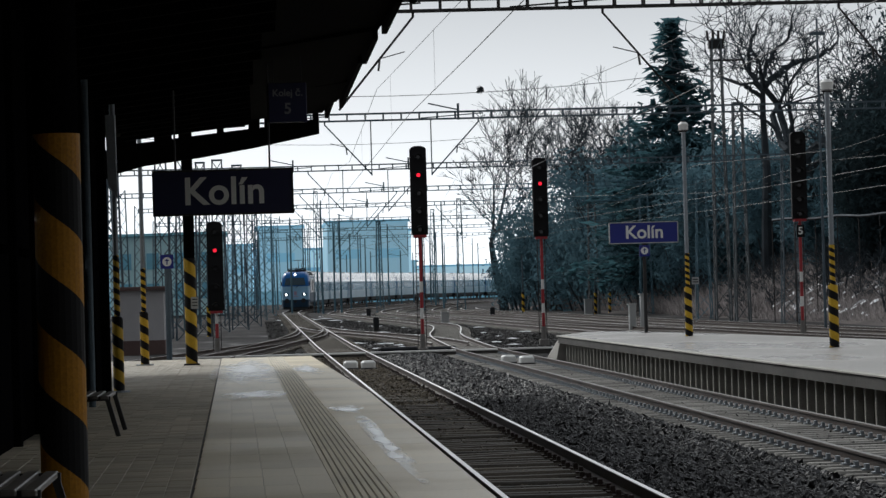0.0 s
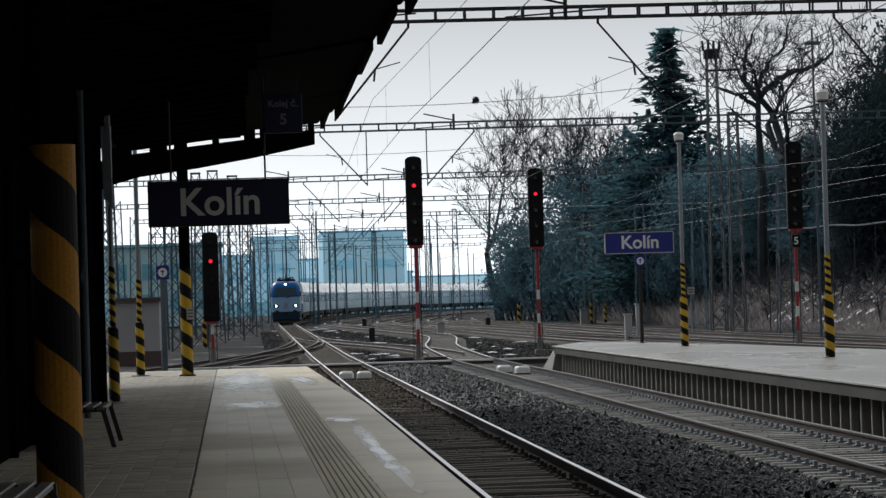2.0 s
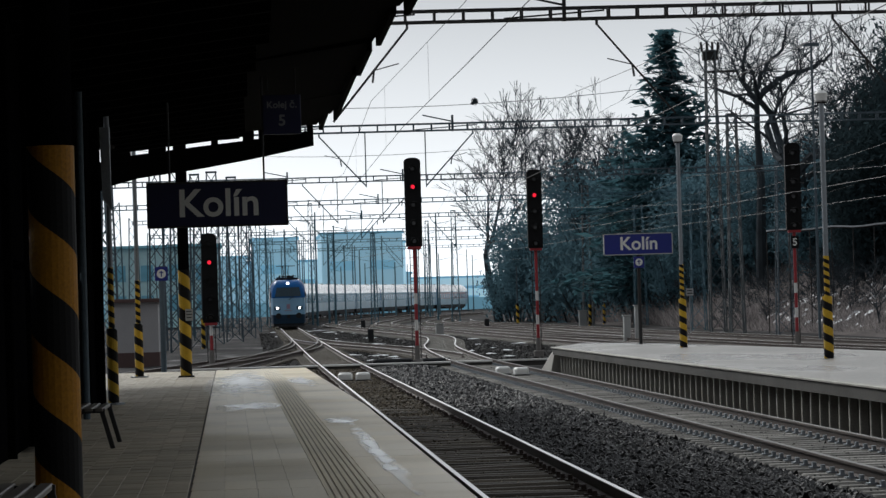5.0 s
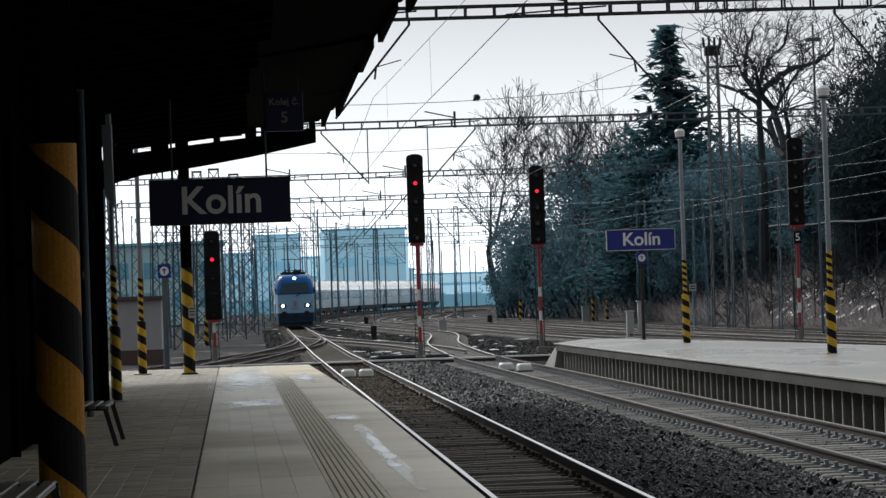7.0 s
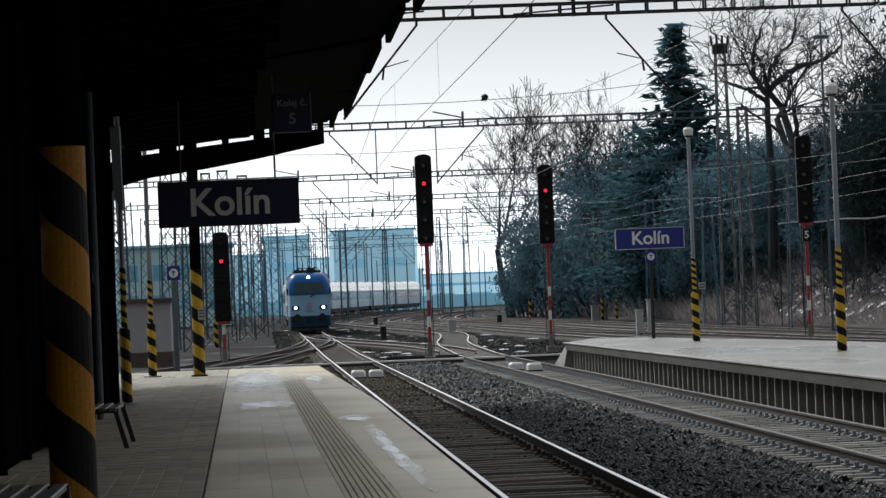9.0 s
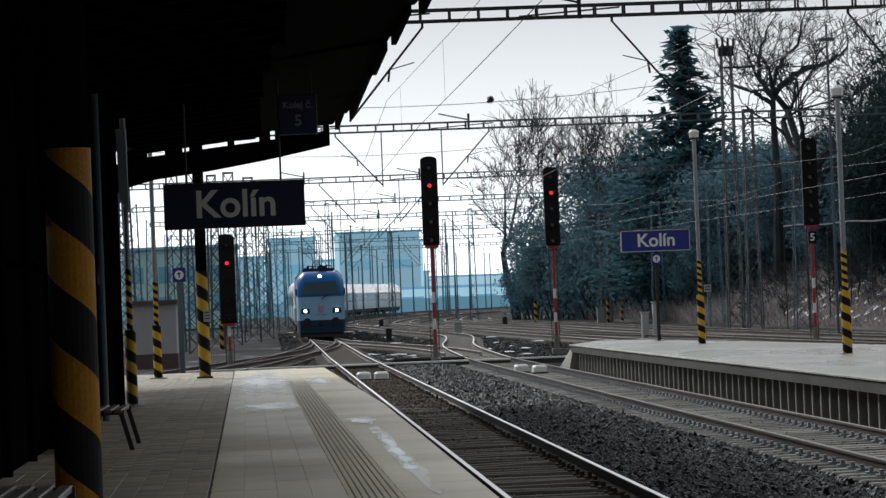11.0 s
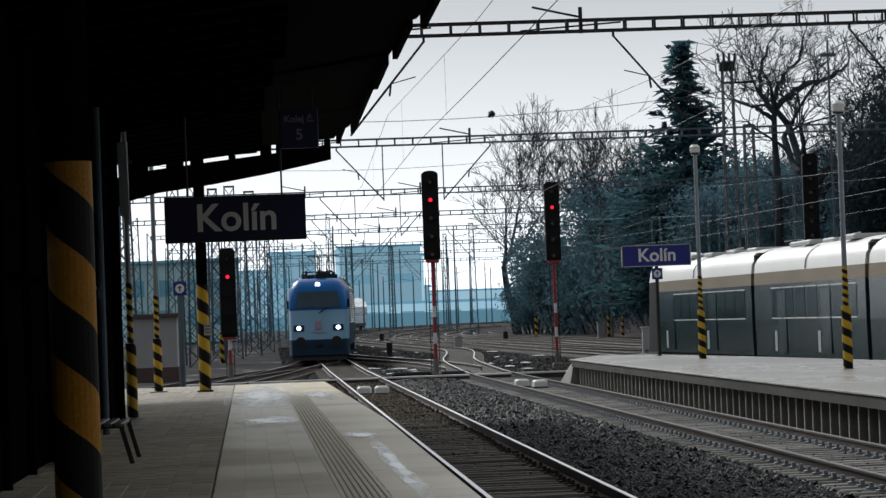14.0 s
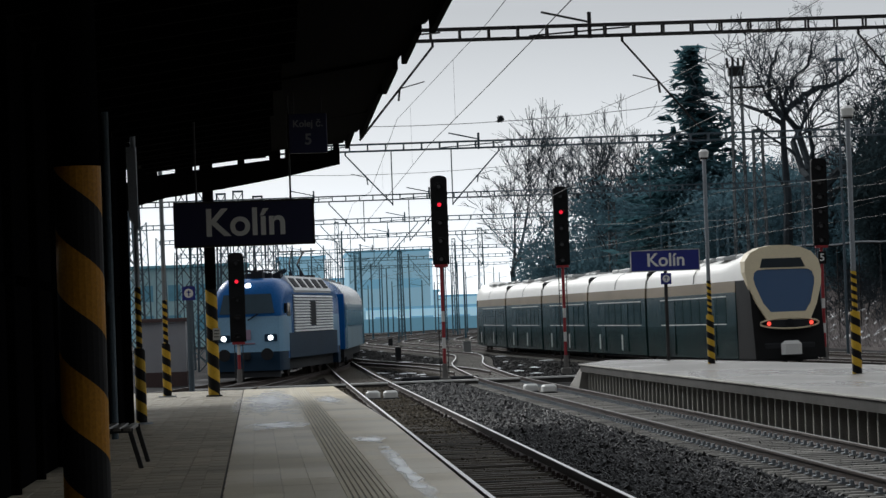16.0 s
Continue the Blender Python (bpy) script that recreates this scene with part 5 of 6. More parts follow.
# ---- trees ----
def grow(g, tw, p, d, length, r, depth, rng, spread, stout=False):
    """One limb and what grows from it; thick wood into g, thin twigs into tw."""
    segs = (4 if stout else 3) if depth > 1 else 2
    bend = 0.3 if stout else 0.16
    for i in range(segs):
        d = (d + Vector((rng.gauss(0, bend), rng.gauss(0, bend), rng.gauss(0.03, bend * 0.7)))).normalized()
        q = p + d * (length / segs)
        r2 = max(0.0085, r * (0.88 if stout else 0.80))
        (g if r > 0.03 else tw).tube(p, q, r, r2, n=6 if r > 0.08 else (4 if r > 0.03 else 3), caps=False)
        p, r = q, r2
        if depth > 0 and i < segs - 1 and rng.random() < (0.5 if stout else 0.75):
            side = Vector((rng.gauss(0, 1), rng.gauss(0, 1), rng.gauss(0.2, 0.5))).normalized()
            grow(g, tw, p, (d + side * spread).normalized(), length * rng.uniform(0.5, 0.6 if stout else 0.75), max(0.009, r * 0.55), depth - 1, rng, spread, stout)
    if depth > 0:
        for k in range(3 if depth > 1 or stout else 4):
            side = Vector((rng.gauss(0, 1), rng.gauss(0, 1), rng.gauss(0.25, 0.5))).normalized()
            grow(g, tw, p, (d + side * spread).normalized(), length * rng.uniform(0.55, 0.7 if stout else 0.82), max(0.009, r * (0.62 if stout else 0.68)), depth - 1, rng, spread, stout)


def bare_tree(h, seed, label, spread=0.75, depth=5, girth=0.0175):
    rng = random.Random(seed)
    t = thing("bare_tree", label, "tree", group="bare winter trees")
    g, tw = Geo(), Geo()
    grow(g, tw, Vector((0, 0, -0.4)), Vector((0, 0, 1)), h * 0.30, h * girth, depth, rng, spread, girth > 0.02)
    part("trunk", g, [M["bark"]], t)
    part("crown", tw, [M["twig"]], t)
    return t


def gnarled_tree(x, y, base, limbs, label):
    """A stout forked tree; limbs: for each one its start radius and the knees (across, height) that it bends through."""
    rng = random.Random(17)
    t = thing("bare_tree", label, "tree", x, y, base, group="bare winter trees")
    g, tw = Geo(), Geo()
    for r0, knees in limbs:
        pts = [Vector((px, rng.gauss(0, 0.35) if i else 0.0, pz)) for i, (px, pz) in enumerate(knees)]
        m = 4
        path = [pts[i].lerp(pts[i + 1], j / m) + (Vector((rng.gauss(0, 0.07), 0, rng.gauss(0, 0.07))) if j else Vector()) for i in range(len(pts) - 1) for j in range(m)] + [pts[-1]]
        for i in range(len(path) - 1):
            ra, rb = (r0 * (1 - 0.72 * k / len(path)) for k in (i, i + 1))
            g.tube(path[i], path[i + 1], ra, rb, n=8, caps=False)
            d = (path[i + 1] - path[i]).normalized()
            if r0 < 0.5 and i > 1 and rng.random() < 0.75:
                side = Vector((rng.gauss(0, 1), rng.gauss(0, 0.7), rng.gauss(0.6, 0.6))).normalized()
                grow(g, tw, path[i + 1], (d * 0.5 + side).normalized(), rng.uniform(1.0, 2.0), ra * 0.38, 3, rng, 0.9, True)
        if r0 < 0.5:
            grow(g, tw, path[-1], d, 1.6, r0 * 0.28, 3, rng, 0.9, True)
    part("trunk", g, [M["bark"]], t)
    part("crown", tw, [M["twig"]], t)


def conifer(h, seed, label):
    rng = random.Random(seed)
    t = thing("conifer", label, "tree", group="conifers on the bank")
    g = Geo().tube((0, 0, -0.4), (0, 0, h), h * 0.018, 0.02, n=7)
    n = Geo()
    z = h * 0.10
    while z < h * 0.985:
        u = (z / h)
        reach = (1 - u) ** 1.0 * h * 0.27 + 0.10
        for k in range(rng.randint(6, 9)):
            a = rng.random() * 6.283
            L = reach * rng.uniform(0.6, 1.15)
            tip = Vector((math.cos(a) * L, math.sin(a) * L, z - L * 0.22 + 0.18 * L * rng.random()))
            root = Vector((0, 0, z + 0.1))
            g.tube(root, tip, 0.03, 0.01, n=3, caps=False)
            m = max(4, int(L * 8))
            for j in range(m):
                c = root.lerp(tip, (j + 0.6) / m) + Vector((rng.gauss(0, 0.1), rng.gauss(0, 0.14), rng.gauss(0, 0.14)))
                s = rng.uniform(0.22, 0.46)
                for w in range(2):
                    e1 = Vector((rng.gauss(0, 1), rng.gauss(0, 1), rng.gauss(-0.5, 0.4))).normalized() * s
                    e2 = Vector((rng.gauss(0, 1), rng.gauss(0, 1), rng.gauss(-0.2, 0.5))).normalized() * s * 0.32
                    n.add([c - e2, c + e1, c + e2, c - e1 * 0.5], [(0, 1, 2, 3)])
        z += h * 0.022
    part("trunk", g, [M["bark"]], t)
    part("crown", n, [M["needle"]], t)
    return t


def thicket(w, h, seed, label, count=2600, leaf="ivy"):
    """An evergreen, ivy-hung mass of small leaves on stems."""
    rng = random.Random(seed)
    t = thing("evergreen_shrub", label, "shrub", group="evergreen growth on the bank")
    g, n = Geo(), Geo()
    cl = []
    for k in range(16):
        a, r = rng.random() * 6.283, w * 0.5 * rng.random() ** 0.6
        top = Vector((math.cos(a) * r, math.sin(a) * r, h * rng.uniform(0.45, 1.0) * (1 - 0.4 * r / w)))
        g.tube((top.x * 0.3, top.y * 0.3, -0.3), top, 0.07, 0.02, n=4, caps=False)
        for j in range(4):
            cl.append((Vector((top.x * 0.3, top.y * 0.3, 0)).lerp(top, rng.uniform(0.25, 1.05)), rng.uniform(0.14, 0.26) * w))
    for i in range(count):
        c, r = cl[rng.randrange(len(cl))]
        v = Vector((rng.gauss(0, 1), rng.gauss(0, 1), rng.gauss(0, 1)))
        p = c + v.normalized() * r * rng.random() ** 0.4
        s = rng.uniform(0.11, 0.24)
        e1 = Vector((rng.gauss(0, 1), rng.gauss(0, 1), rng.gauss(0, 1))).normalized() * s
        e2 = e1.orthogonal().normalized() * s * 0.36
        n.add([p - e1, p + e2, p + e1, p - e2], [(0, 1, 2, 3)])
    part("stem", g, [M["bark"]], t)
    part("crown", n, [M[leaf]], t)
    return t


def top_of(o):
    return max(v.co.z for c in o.children for v in c.data.vertices)


def make_trees():
    a = bare_tree(12.5, 3, "tall bare tree with a fine fan of twigs on the bank", 0.62)
    b = bare_tree(11.0, 11, "bare spreading tree with thick twisted limbs", 0.9, 5, 0.028)
    c = bare_tree(10.0, 23, "slender bare tree of the winter bank", 0.5)
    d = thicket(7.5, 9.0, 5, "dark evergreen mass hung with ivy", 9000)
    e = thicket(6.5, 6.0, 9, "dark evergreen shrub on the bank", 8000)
    q = thicket(7.0, 9.0, 15, "almost black evergreen mass near the bank top", 10000, "holly")
    f = conifer(15.0, 4, "tall dark green conifer rising over the bank")
    g = bare_tree(4.0, 31, "thin bare brushwood on the bank", 0.8, 4)
    height = {o.name: top_of(o) for o in (a, b, c, d, e, f, g, q)}
    used = set()

    def plant(o, x, y, h, r, wide=1.0):
        s = h / height[o.name]
        m = Matrix.Translation((x, y, land(x, y) - 0.1)) @ Matrix.Rotation(r, 4, "Z") @ Matrix.Diagonal((s * wide, s * wide, s, 1))
        if o.name in used:
            copy_thing(o, pose(0, 0, 0)).matrix_basis = m
        else:
            used.add(o.name)
            o.matrix_basis = m

    rng = random.Random(2)
    plant(f, 31.9, 230, 21.4, 0.3, 1.75)
    plant(q, 38.9, 178, 14.5, 3.0, 0.55)
    plant(q, 41.8, 186, 16.5, 0.9, 0.6)
    plant(q, 37.6, 184, 12.0, 5.0, 0.6)
    up = lambda z: z - land(33.6, 200)
    gnarled_tree(33.6, 200, land(33.6, 200), [
        (0.45, [(0, -0.3), (0.05, 6.0), (0.1, up(15.1))]),
        (0.22, [(0.1, up(14.9)), (-0.7, up(16.1)), (-0.75, up(17.3)), (-0.1, up(19.3))]),
        (0.18, [(0.1, up(15.0)), (0.35, up(16.2)), (0.9, up(17.3)), (1.9, up(18.3)), (2.2, up(19.9))]),
        (0.25, [(0.1, up(14.9)), (1.1, up(15.9)), (2.1, up(16.6)), (4.1, up(17.1)), (5.0, up(17.9))]),
        (0.17, [(0.05, up(14.3)), (-0.8, up(15.1)), (-1.5, up(15.3)), (-2.4, up(15.8))])],
        "old bare tree with a stout forked trunk and twisted limbs")
    plant(q, 36.8, 178, 9.0, 2.2, 0.9)
    plant(b, 37.5, 195, 18.0, 0.4, 1.1)
    plant(q, 38.6, 176, 12.5, 1.1, 0.9)
    plant(a, 42.0, 192, 17.0, 0.4, 1.2)
    plant(a, 40.0, 184, 15.5, 2.7, 1.2)
    plant(q, 40.5, 172, 13.0, 5.4, 0.8)
    plant(q, 39.5, 182, 10.5, 2.0, 1.0)
    plant(d, 36.5, 215, 10.5, 2.9, 1.0)
    plant(d, 34.0, 225, 11.0, 4.0, 0.9)
    plant(a, 23.7, 292, 23.5, 0.5, 1.2)
    plant(c, 29.5, 275, 21.0, 0.9)
    plant(a, 30.5, 262, 20.0, 4.1, 1.1)
    for x, y, h, r in ((29.5, 262, 15, 0.2), (31, 246, 14.5, 1.2), (33, 238, 13.5, 2.2), (34.5, 228, 12.5, 3.1), (33.0, 216, 10.5, 4.4), (35.5, 208, 10.5, 5.5), (37.5, 200, 10, 0.8), (31.5, 222, 8.5, 1.8), (30.5, 236, 10.5, 2.8)):
        plant(d, x, y, h, r, 0.95)
    plant(c, 31.0, 250, 17.5, 3.1)
    plant(d, 25.2, 290, 9.0, 2.0, 1.0)
    plant(d, 26.8, 280, 11.0, 5.0, 1.0)
    plant(d, 28.5, 268, 14.0, 1.0, 0.9)
    plant(d, 30.0, 252, 13.5, 2.2, 0.9)
    plant(d, 31.5, 240, 12.5, 3.9)
    plant(q, 44.0, 186, 11.0, 0.6, 1.1)
    plant(q, 41.0, 176, 9.0, 4.6, 1.1)
    for i in range(14):
        y = rng.uniform(165, 260)
        plant(rng.choice((a, c, c, c)), foot_x(y) + rng.uniform(4, 20), y, rng.uniform(8, 12), rng.random() * 6)
    for i in range(22):
        y = rng.uniform(205, 310)
        u = rng.uniform(3.5, 11)
        plant(d if rng.random() < 0.6 else e, foot_x(y) + u, y, rng.uniform(5, 9.5), rng.random() * 6)
    for i in range(22):
        y = rng.uniform(150, 215)
        plant(d if rng.random() < 0.4 else e, foot_x(y) + rng.uniform(7, 18), y, rng.uniform(4, 8), rng.random() * 6, 1.2)
    for i in range(95):
        y = rng.uniform(130, 300)
        plant(g, foot_x(y) + rng.uniform(0, 12), y, rng.uniform(1.5, 4.0), rng.random() * 6, 1.3)
    # dead brush and flecks of old snow on the bank
    k = Geo()
    for i in range(42000):
        y = rng.uniform(120, 310)
        x = foot_x(y) + 12 * rng.random() ** 1.3 - 0.4
        z = land(x, y)
        n = rng.uniform(0.2, 0.7) if y < 190 else rng.uniform(0.3, 1.7)
        dx, dy, w = rng.gauss(0, 0.5) * n, rng.gauss(0, 0.5) * n, rng.uniform(0.015, 0.05)
        k.add([(x - w, y, z - 0.05), (x + w, y, z - 0.05), (x + dx, y + dy, z + n)], [(0, 1, 2)])
    solid("bank_brush", k, [M["litter"]], "dead brown grass and brush covering the bank", "brush", "stuff")
    for i in range(230):
        y = rng.uniform(130, 195)
        x = foot_x(y) + rng.uniform(0.3, 6.5)
        k = Geo()
        w, l = rng.uniform(0.07, 0.34), rng.uniform(0.15, 0.6)
        ring = [(w * math.cos(q * 0.524) * rng.uniform(0.5, 1.2), l * math.sin(q * 0.524) * rng.uniform(0.5, 1.2)) for q in range(12)]
        pts = [(x + px, y + py, land(x + px, y + py) + 0.16) for px, py in ring] + [(x, y, land(x, y) + 0.27)]
        k.add(pts, [(q, (q + 1) % 12, 12) for q in range(12)])
        solid("snow_patch", k, [M["snow"]], "grainy fleck of old snow on the brown bank", "snow", group="snow flecks on the bank", smooth=True)
    for i in range(130):
        y = 128 + 165 * rng.random() ** 1.2
        x = rng.uniform(1.5, 21) if y > 150 else rng.choice((rng.uniform(4.4, 6.6), rng.uniform(10, 15)))
        w, l = rng.uniform(0.15, 0.75), rng.uniform(0.3, 1.6)
        ring = [(w * math.cos(q * 0.524) * rng.uniform(0.5, 1.2), l * math.sin(q * 0.524) * rng.uniform(0.5, 1.2)) for q in range(12)]
        k = Geo()
        k.add([(x + px, y + py, rise(y) - 0.235) for px, py in ring] + [(x, y, rise(y) - 0.19)], [(q, (q + 1) % 12, 12) for q in range(12)])
        solid("slush_patch", k, [M["snow"]], "flat patch of grey slush on the yard ground", "slush", group="slush patches in the yard", smooth=True)
    t = thing("bird_nest", "dark round bird's nest in a bare treetop", "nest", 21.3, 285, 21.0)
    rr = random.Random(1)
    g = Geo()
    for i in range(90):
        v = Vector((rr.gauss(0, 1), rr.gauss(0, 1), rr.gauss(0, 0.8))).normalized() * rr.uniform(0.12, 0.3)
        w = v.orthogonal().normalized() * 0.3
        g.tube(v - w, v + w, 0.02, n=3)
    part("twig_ball", g, [M["bark"]], t)


def make_distance():
    # the halls glow pale blue in place of haze
    far = tagged(new("backdrop"), "halls of a works in flat glowing blue that stands in for haze", "backdrop", "", "structure")
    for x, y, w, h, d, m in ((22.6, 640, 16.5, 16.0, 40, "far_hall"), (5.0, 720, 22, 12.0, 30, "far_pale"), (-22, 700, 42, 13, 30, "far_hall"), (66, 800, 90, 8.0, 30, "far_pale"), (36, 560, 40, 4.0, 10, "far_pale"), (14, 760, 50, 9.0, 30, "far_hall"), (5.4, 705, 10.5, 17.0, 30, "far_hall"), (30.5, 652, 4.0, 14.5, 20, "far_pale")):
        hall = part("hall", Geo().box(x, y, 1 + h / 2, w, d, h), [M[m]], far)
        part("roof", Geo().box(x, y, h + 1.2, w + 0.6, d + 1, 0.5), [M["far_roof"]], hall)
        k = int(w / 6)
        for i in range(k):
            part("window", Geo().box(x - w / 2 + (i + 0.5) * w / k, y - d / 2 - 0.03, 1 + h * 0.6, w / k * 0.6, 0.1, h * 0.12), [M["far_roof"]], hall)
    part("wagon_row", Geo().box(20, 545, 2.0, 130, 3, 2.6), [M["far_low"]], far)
    t = thing("yard_building", "yard building behind the masts, tinted pale blue for haze", "building", -9.5, 330, 0.5)
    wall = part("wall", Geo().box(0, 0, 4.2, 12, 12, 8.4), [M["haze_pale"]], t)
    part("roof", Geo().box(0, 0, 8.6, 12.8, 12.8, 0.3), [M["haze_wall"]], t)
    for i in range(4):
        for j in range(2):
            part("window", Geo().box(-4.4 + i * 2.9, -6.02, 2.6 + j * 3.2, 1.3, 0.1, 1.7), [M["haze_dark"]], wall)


# ---- trains: every vehicle looks along -y, its nose at y = 0, rail head at z = 0 ----
def round_rect(w, z0, z1, shoulder, n=7, tumble=0.0):
    """Half-open body outline from the lower left, over the roof, to the lower right: (x, z)."""
    pts = [(-w / 2, z0), (-w / 2, z0 + 0.6 * (z1 - z0 - shoulder))]
    for i in range(n + 1):
        a = math.pi / 2 * i / n
        pts.append((-w / 2 + tumble + (w / 2 - tumble) * (1 - math.cos(a)) ** 1.0, z1 - shoulder + shoulder * math.sin(a)))
    return pts + [(-x, z) for x, z in reversed(pts[:-1])]


def wheelset_bogie(parent, y, r=0.46, base=2.5):
    g = Geo()
    g.box(-1.02, y, 0.55, 0.14, base + 1.1, 0.3, bevel=0.04).box(1.02, y, 0.55, 0.14, base + 1.1, 0.3, bevel=0.04).box(0, y, 0.62, 2.0, 0.6, 0.3)
    for s in (-1, 1):
        g.box(s * 1.1, y, 0.7, 0.16, 0.5, 0.4)
        for k in (-1, 1):
            g.box(s * 1.1, y + k * base / 2, 0.48, 0.2, 0.36, 0.34)
    b = part("bogie", g, [M["under"]], parent)
    for k in (-1, 1):
        for s in (-1, 1):
            part("wheel", Geo().tube((s * 0.70, y + k * base / 2, r), (s * 0.83, y + k * base / 2, r), r, n=20), [M["rail_side"]], b)


def make_loco():
    t = thing("electric_locomotive", "blue and pale grey electric locomotive with lit headlights", "locomotive")
    L, w = 18.0, 3.0
    # body below the roof line, nose raked and rounded in plan
    ys = [0.0, 0.12, 0.35, 0.8, 1.5, 16.5, 17.2, 17.65, 17.88, 18.0]
    wid = [0.88, 0.93, 0.965, 0.985, 1.0, 1.0, 0.985, 0.965, 0.93, 0.88]

    def slab(z0, z1, i0=0, i1=10):
        rs = []
        for y, k in list(zip(ys, wid))[i0:i1]:
            f = 1 - min(1, y / 1.5)
            b = 1 - min(1, (L - y) / 1.5)
            lean = 0.10 * max(0, f - b) - 0.10 * max(0, b - f)
            rs.append([(-w / 2 * k, y + lean * (z0 - 1.1), z0), (-w / 2 * k, y + lean * (z1 - 1.1), z1), (w / 2 * k, y + lean * (z1 - 1.1), z1), (w / 2 * k, y + lean * (z0 - 1.1), z0)])
        return Geo().loft(rs)

    part("lower_body", slab(1.15, 2.62), [M["loco_pale"]], t, "pale blue-grey body side", smooth=True)
    for a, b in ((0, 5), (5, 10)):
        part("skirt", slab(0.38, 1.15, a, b), [M["loco_navy"]], t, "navy front skirt", smooth=True)
    for s in (-1, 1):
        part("valance", Geo().box(s * 1.47, 9, 1.0, 0.06, 15.4, 0.32), [M["loco_blue"]], t, "blue lower edge of the body")
    # cab roof: blue, raked windscreen, rounded shoulders
    rs = []
    for y, k, top in ((0.14, 0.92, 2.62), (0.24, 0.94, 3.1), (0.44, 0.96, 3.62), (0.8, 0.975, 4.0), (1.5, 0.99, 4.17), (3.2, 1.0, 4.17), (14.8, 1.0, 4.17), (16.5, 0.99, 4.17), (17.2, 0.975, 4.0), (17.56, 0.96, 3.62), (17.76, 0.94, 3.1), (17.86, 0.92, 2.62)):
        hw = w / 2 * k
        sh = min(0.66, (top - 2.6) * 0.7)
        pr = [(-hw, 2.6), (-hw, max(2.605, top - sh))]
        for i in range(1, 6):
            a = math.pi / 2 * i / 5
            pr.append((-hw + 0.44 * hw * (1 - math.cos(a)) ** 0.8, top - sh + sh * math.sin(a) ** 1.1))
        pr += [(-x, z) for x, z in reversed(pr)]
        rs.append([(x, y, max(2.6, z)) for x, z in pr])
    part("upper_body", Geo().loft(rs), [M["loco_blue"]], t, "bright blue cab roof and window band", smooth=True)
    part("windscreen", Geo().loft([[(-1.14, 0.30, 2.72), (1.14, 0.30, 2.72), (0.98, 0.60, 3.52), (-0.98, 0.60, 3.52)], [(-1.14, 0.12, 2.72), (1.14, 0.12, 2.72), (0.98, 0.36, 3.52), (-0.98, 0.36, 3.52)]]), [M["glass_loco"]], t)
    part("wiper", Geo().bar((0.05, -0.02, 2.45), (0.45, 0.10, 2.70), 0.05), [M["black"]], t)
    part("front_badge", Geo().box(0.0, 0.02, 1.86, 0.30, 0.03, 0.42, bevel=0.01), [M["emblem"]], t, "faded pink emblem shape")
    part("badge_bar", Geo().box(0, 0.02, 1.50, 0.62, 0.03, 0.06), [M["emblem"]], t)
    for s in (-1, 1):
        hl = part("headlight_housing", Geo().box(s * 0.97, 0.05, 1.72, 0.52, 0.1, 0.30, bevel=0.05), [M["loco_navy"]], t)
        part("headlight", Geo().tube((s * 0.97, -0.01, 1.72), (s * 0.97, -0.03, 1.72), 0.105, n=16), [M["lamp_white"]], hl, "bright white headlight")
        part("buffer", Geo().tube((s * 0.88, 0.2, 1.05), (s * 0.88, -0.45, 1.05), 0.11, n=12).tube((s * 0.88, -0.45, 1.05), (s * 0.88, -0.50, 1.05), 0.25, n=16), [M["under"]], t)
        part("mirror", Geo().box(s * 1.5, 0.75, 2.9, 0.10, 0.1, 0.4), [M["black"]], t)
        part("cab_window", Geo().box(s * 1.487, 1.7, 2.85, 0.04, 0.8, 0.55, bevel=0.01), [M["glass_dark"]], t)
        part("cab_door", Geo().box(s * 1.497, 2.7, 2.0, 0.02, 0.65, 1.7), [M["loco_blue"]], t)
        part("side_band", Geo().box(s * 1.50, 9.0, 1.36, 0.03, 14.6, 1.04), [M["loco_navy"]], t, "dark blue lower side")
        panel = part("side_panel", Geo().box(s * 1.50, 8.9, 2.68, 0.03, 12.0, 1.60), [M["loco_navy"]], t)

        def louvre(ya, yb, z):
            ring = [(1.515, z + 0.045), (1.58, z - 0.022), (1.58, z - 0.04), (1.515, z - 0.045)]
            part("louvre", Geo().loft([[(s * px, y, pz) for px, pz in ring] for y in (ya, yb)]), [M["louvre"]], panel)

        for i in range(13):
            for ya, yb in ((3.0, 7.6), (9.4, 14.8)):
                louvre(ya, yb, 1.95 + i * 0.121)
        for i in (0, 1, 11, 12):
            louvre(7.65, 9.35, 1.95 + i * 0.121)
        part("grille", Geo().box(s * 1.53, 8.5, 2.68, 0.04, 1.6, 1.0), [M["under"]], panel)
        for i in range(5):
            y = 3.9 + i * 2.2
            part("roof_grille", Geo().loft([[(s * 1.44, y, 3.78), (s * 1.44, y + 1.3, 3.78), (s * 1.16, y + 1.3, 4.16), (s * 1.16, y, 4.16)], [(s * 1.485, y, 3.80), (s * 1.485, y + 1.3, 3.80), (s * 1.205, y + 1.3, 4.18), (s * 1.205, y, 4.18)]]), [M["under"]], t)
        part("roof_panel", Geo().loft([[(s * 1.54, 3.4, 3.66), (s * 1.54, 14.6, 3.66), (s * 1.09, 14.6, 4.28), (s * 1.09, 3.4, 4.28)], [(s * 1.48, 3.4, 3.55), (s * 1.48, 14.6, 3.55), (s * 0.9, 14.6, 4.12), (s * 0.9, 3.4, 4.12)]]), [M["louvre"]], t, "silver slanted roof panel")
    part("top_light", Geo().tube((0, 0.85, 3.86), (0, 0.60, 3.86), 0.12, n=14), [M["lamp_white"]], t, "bright top headlight")
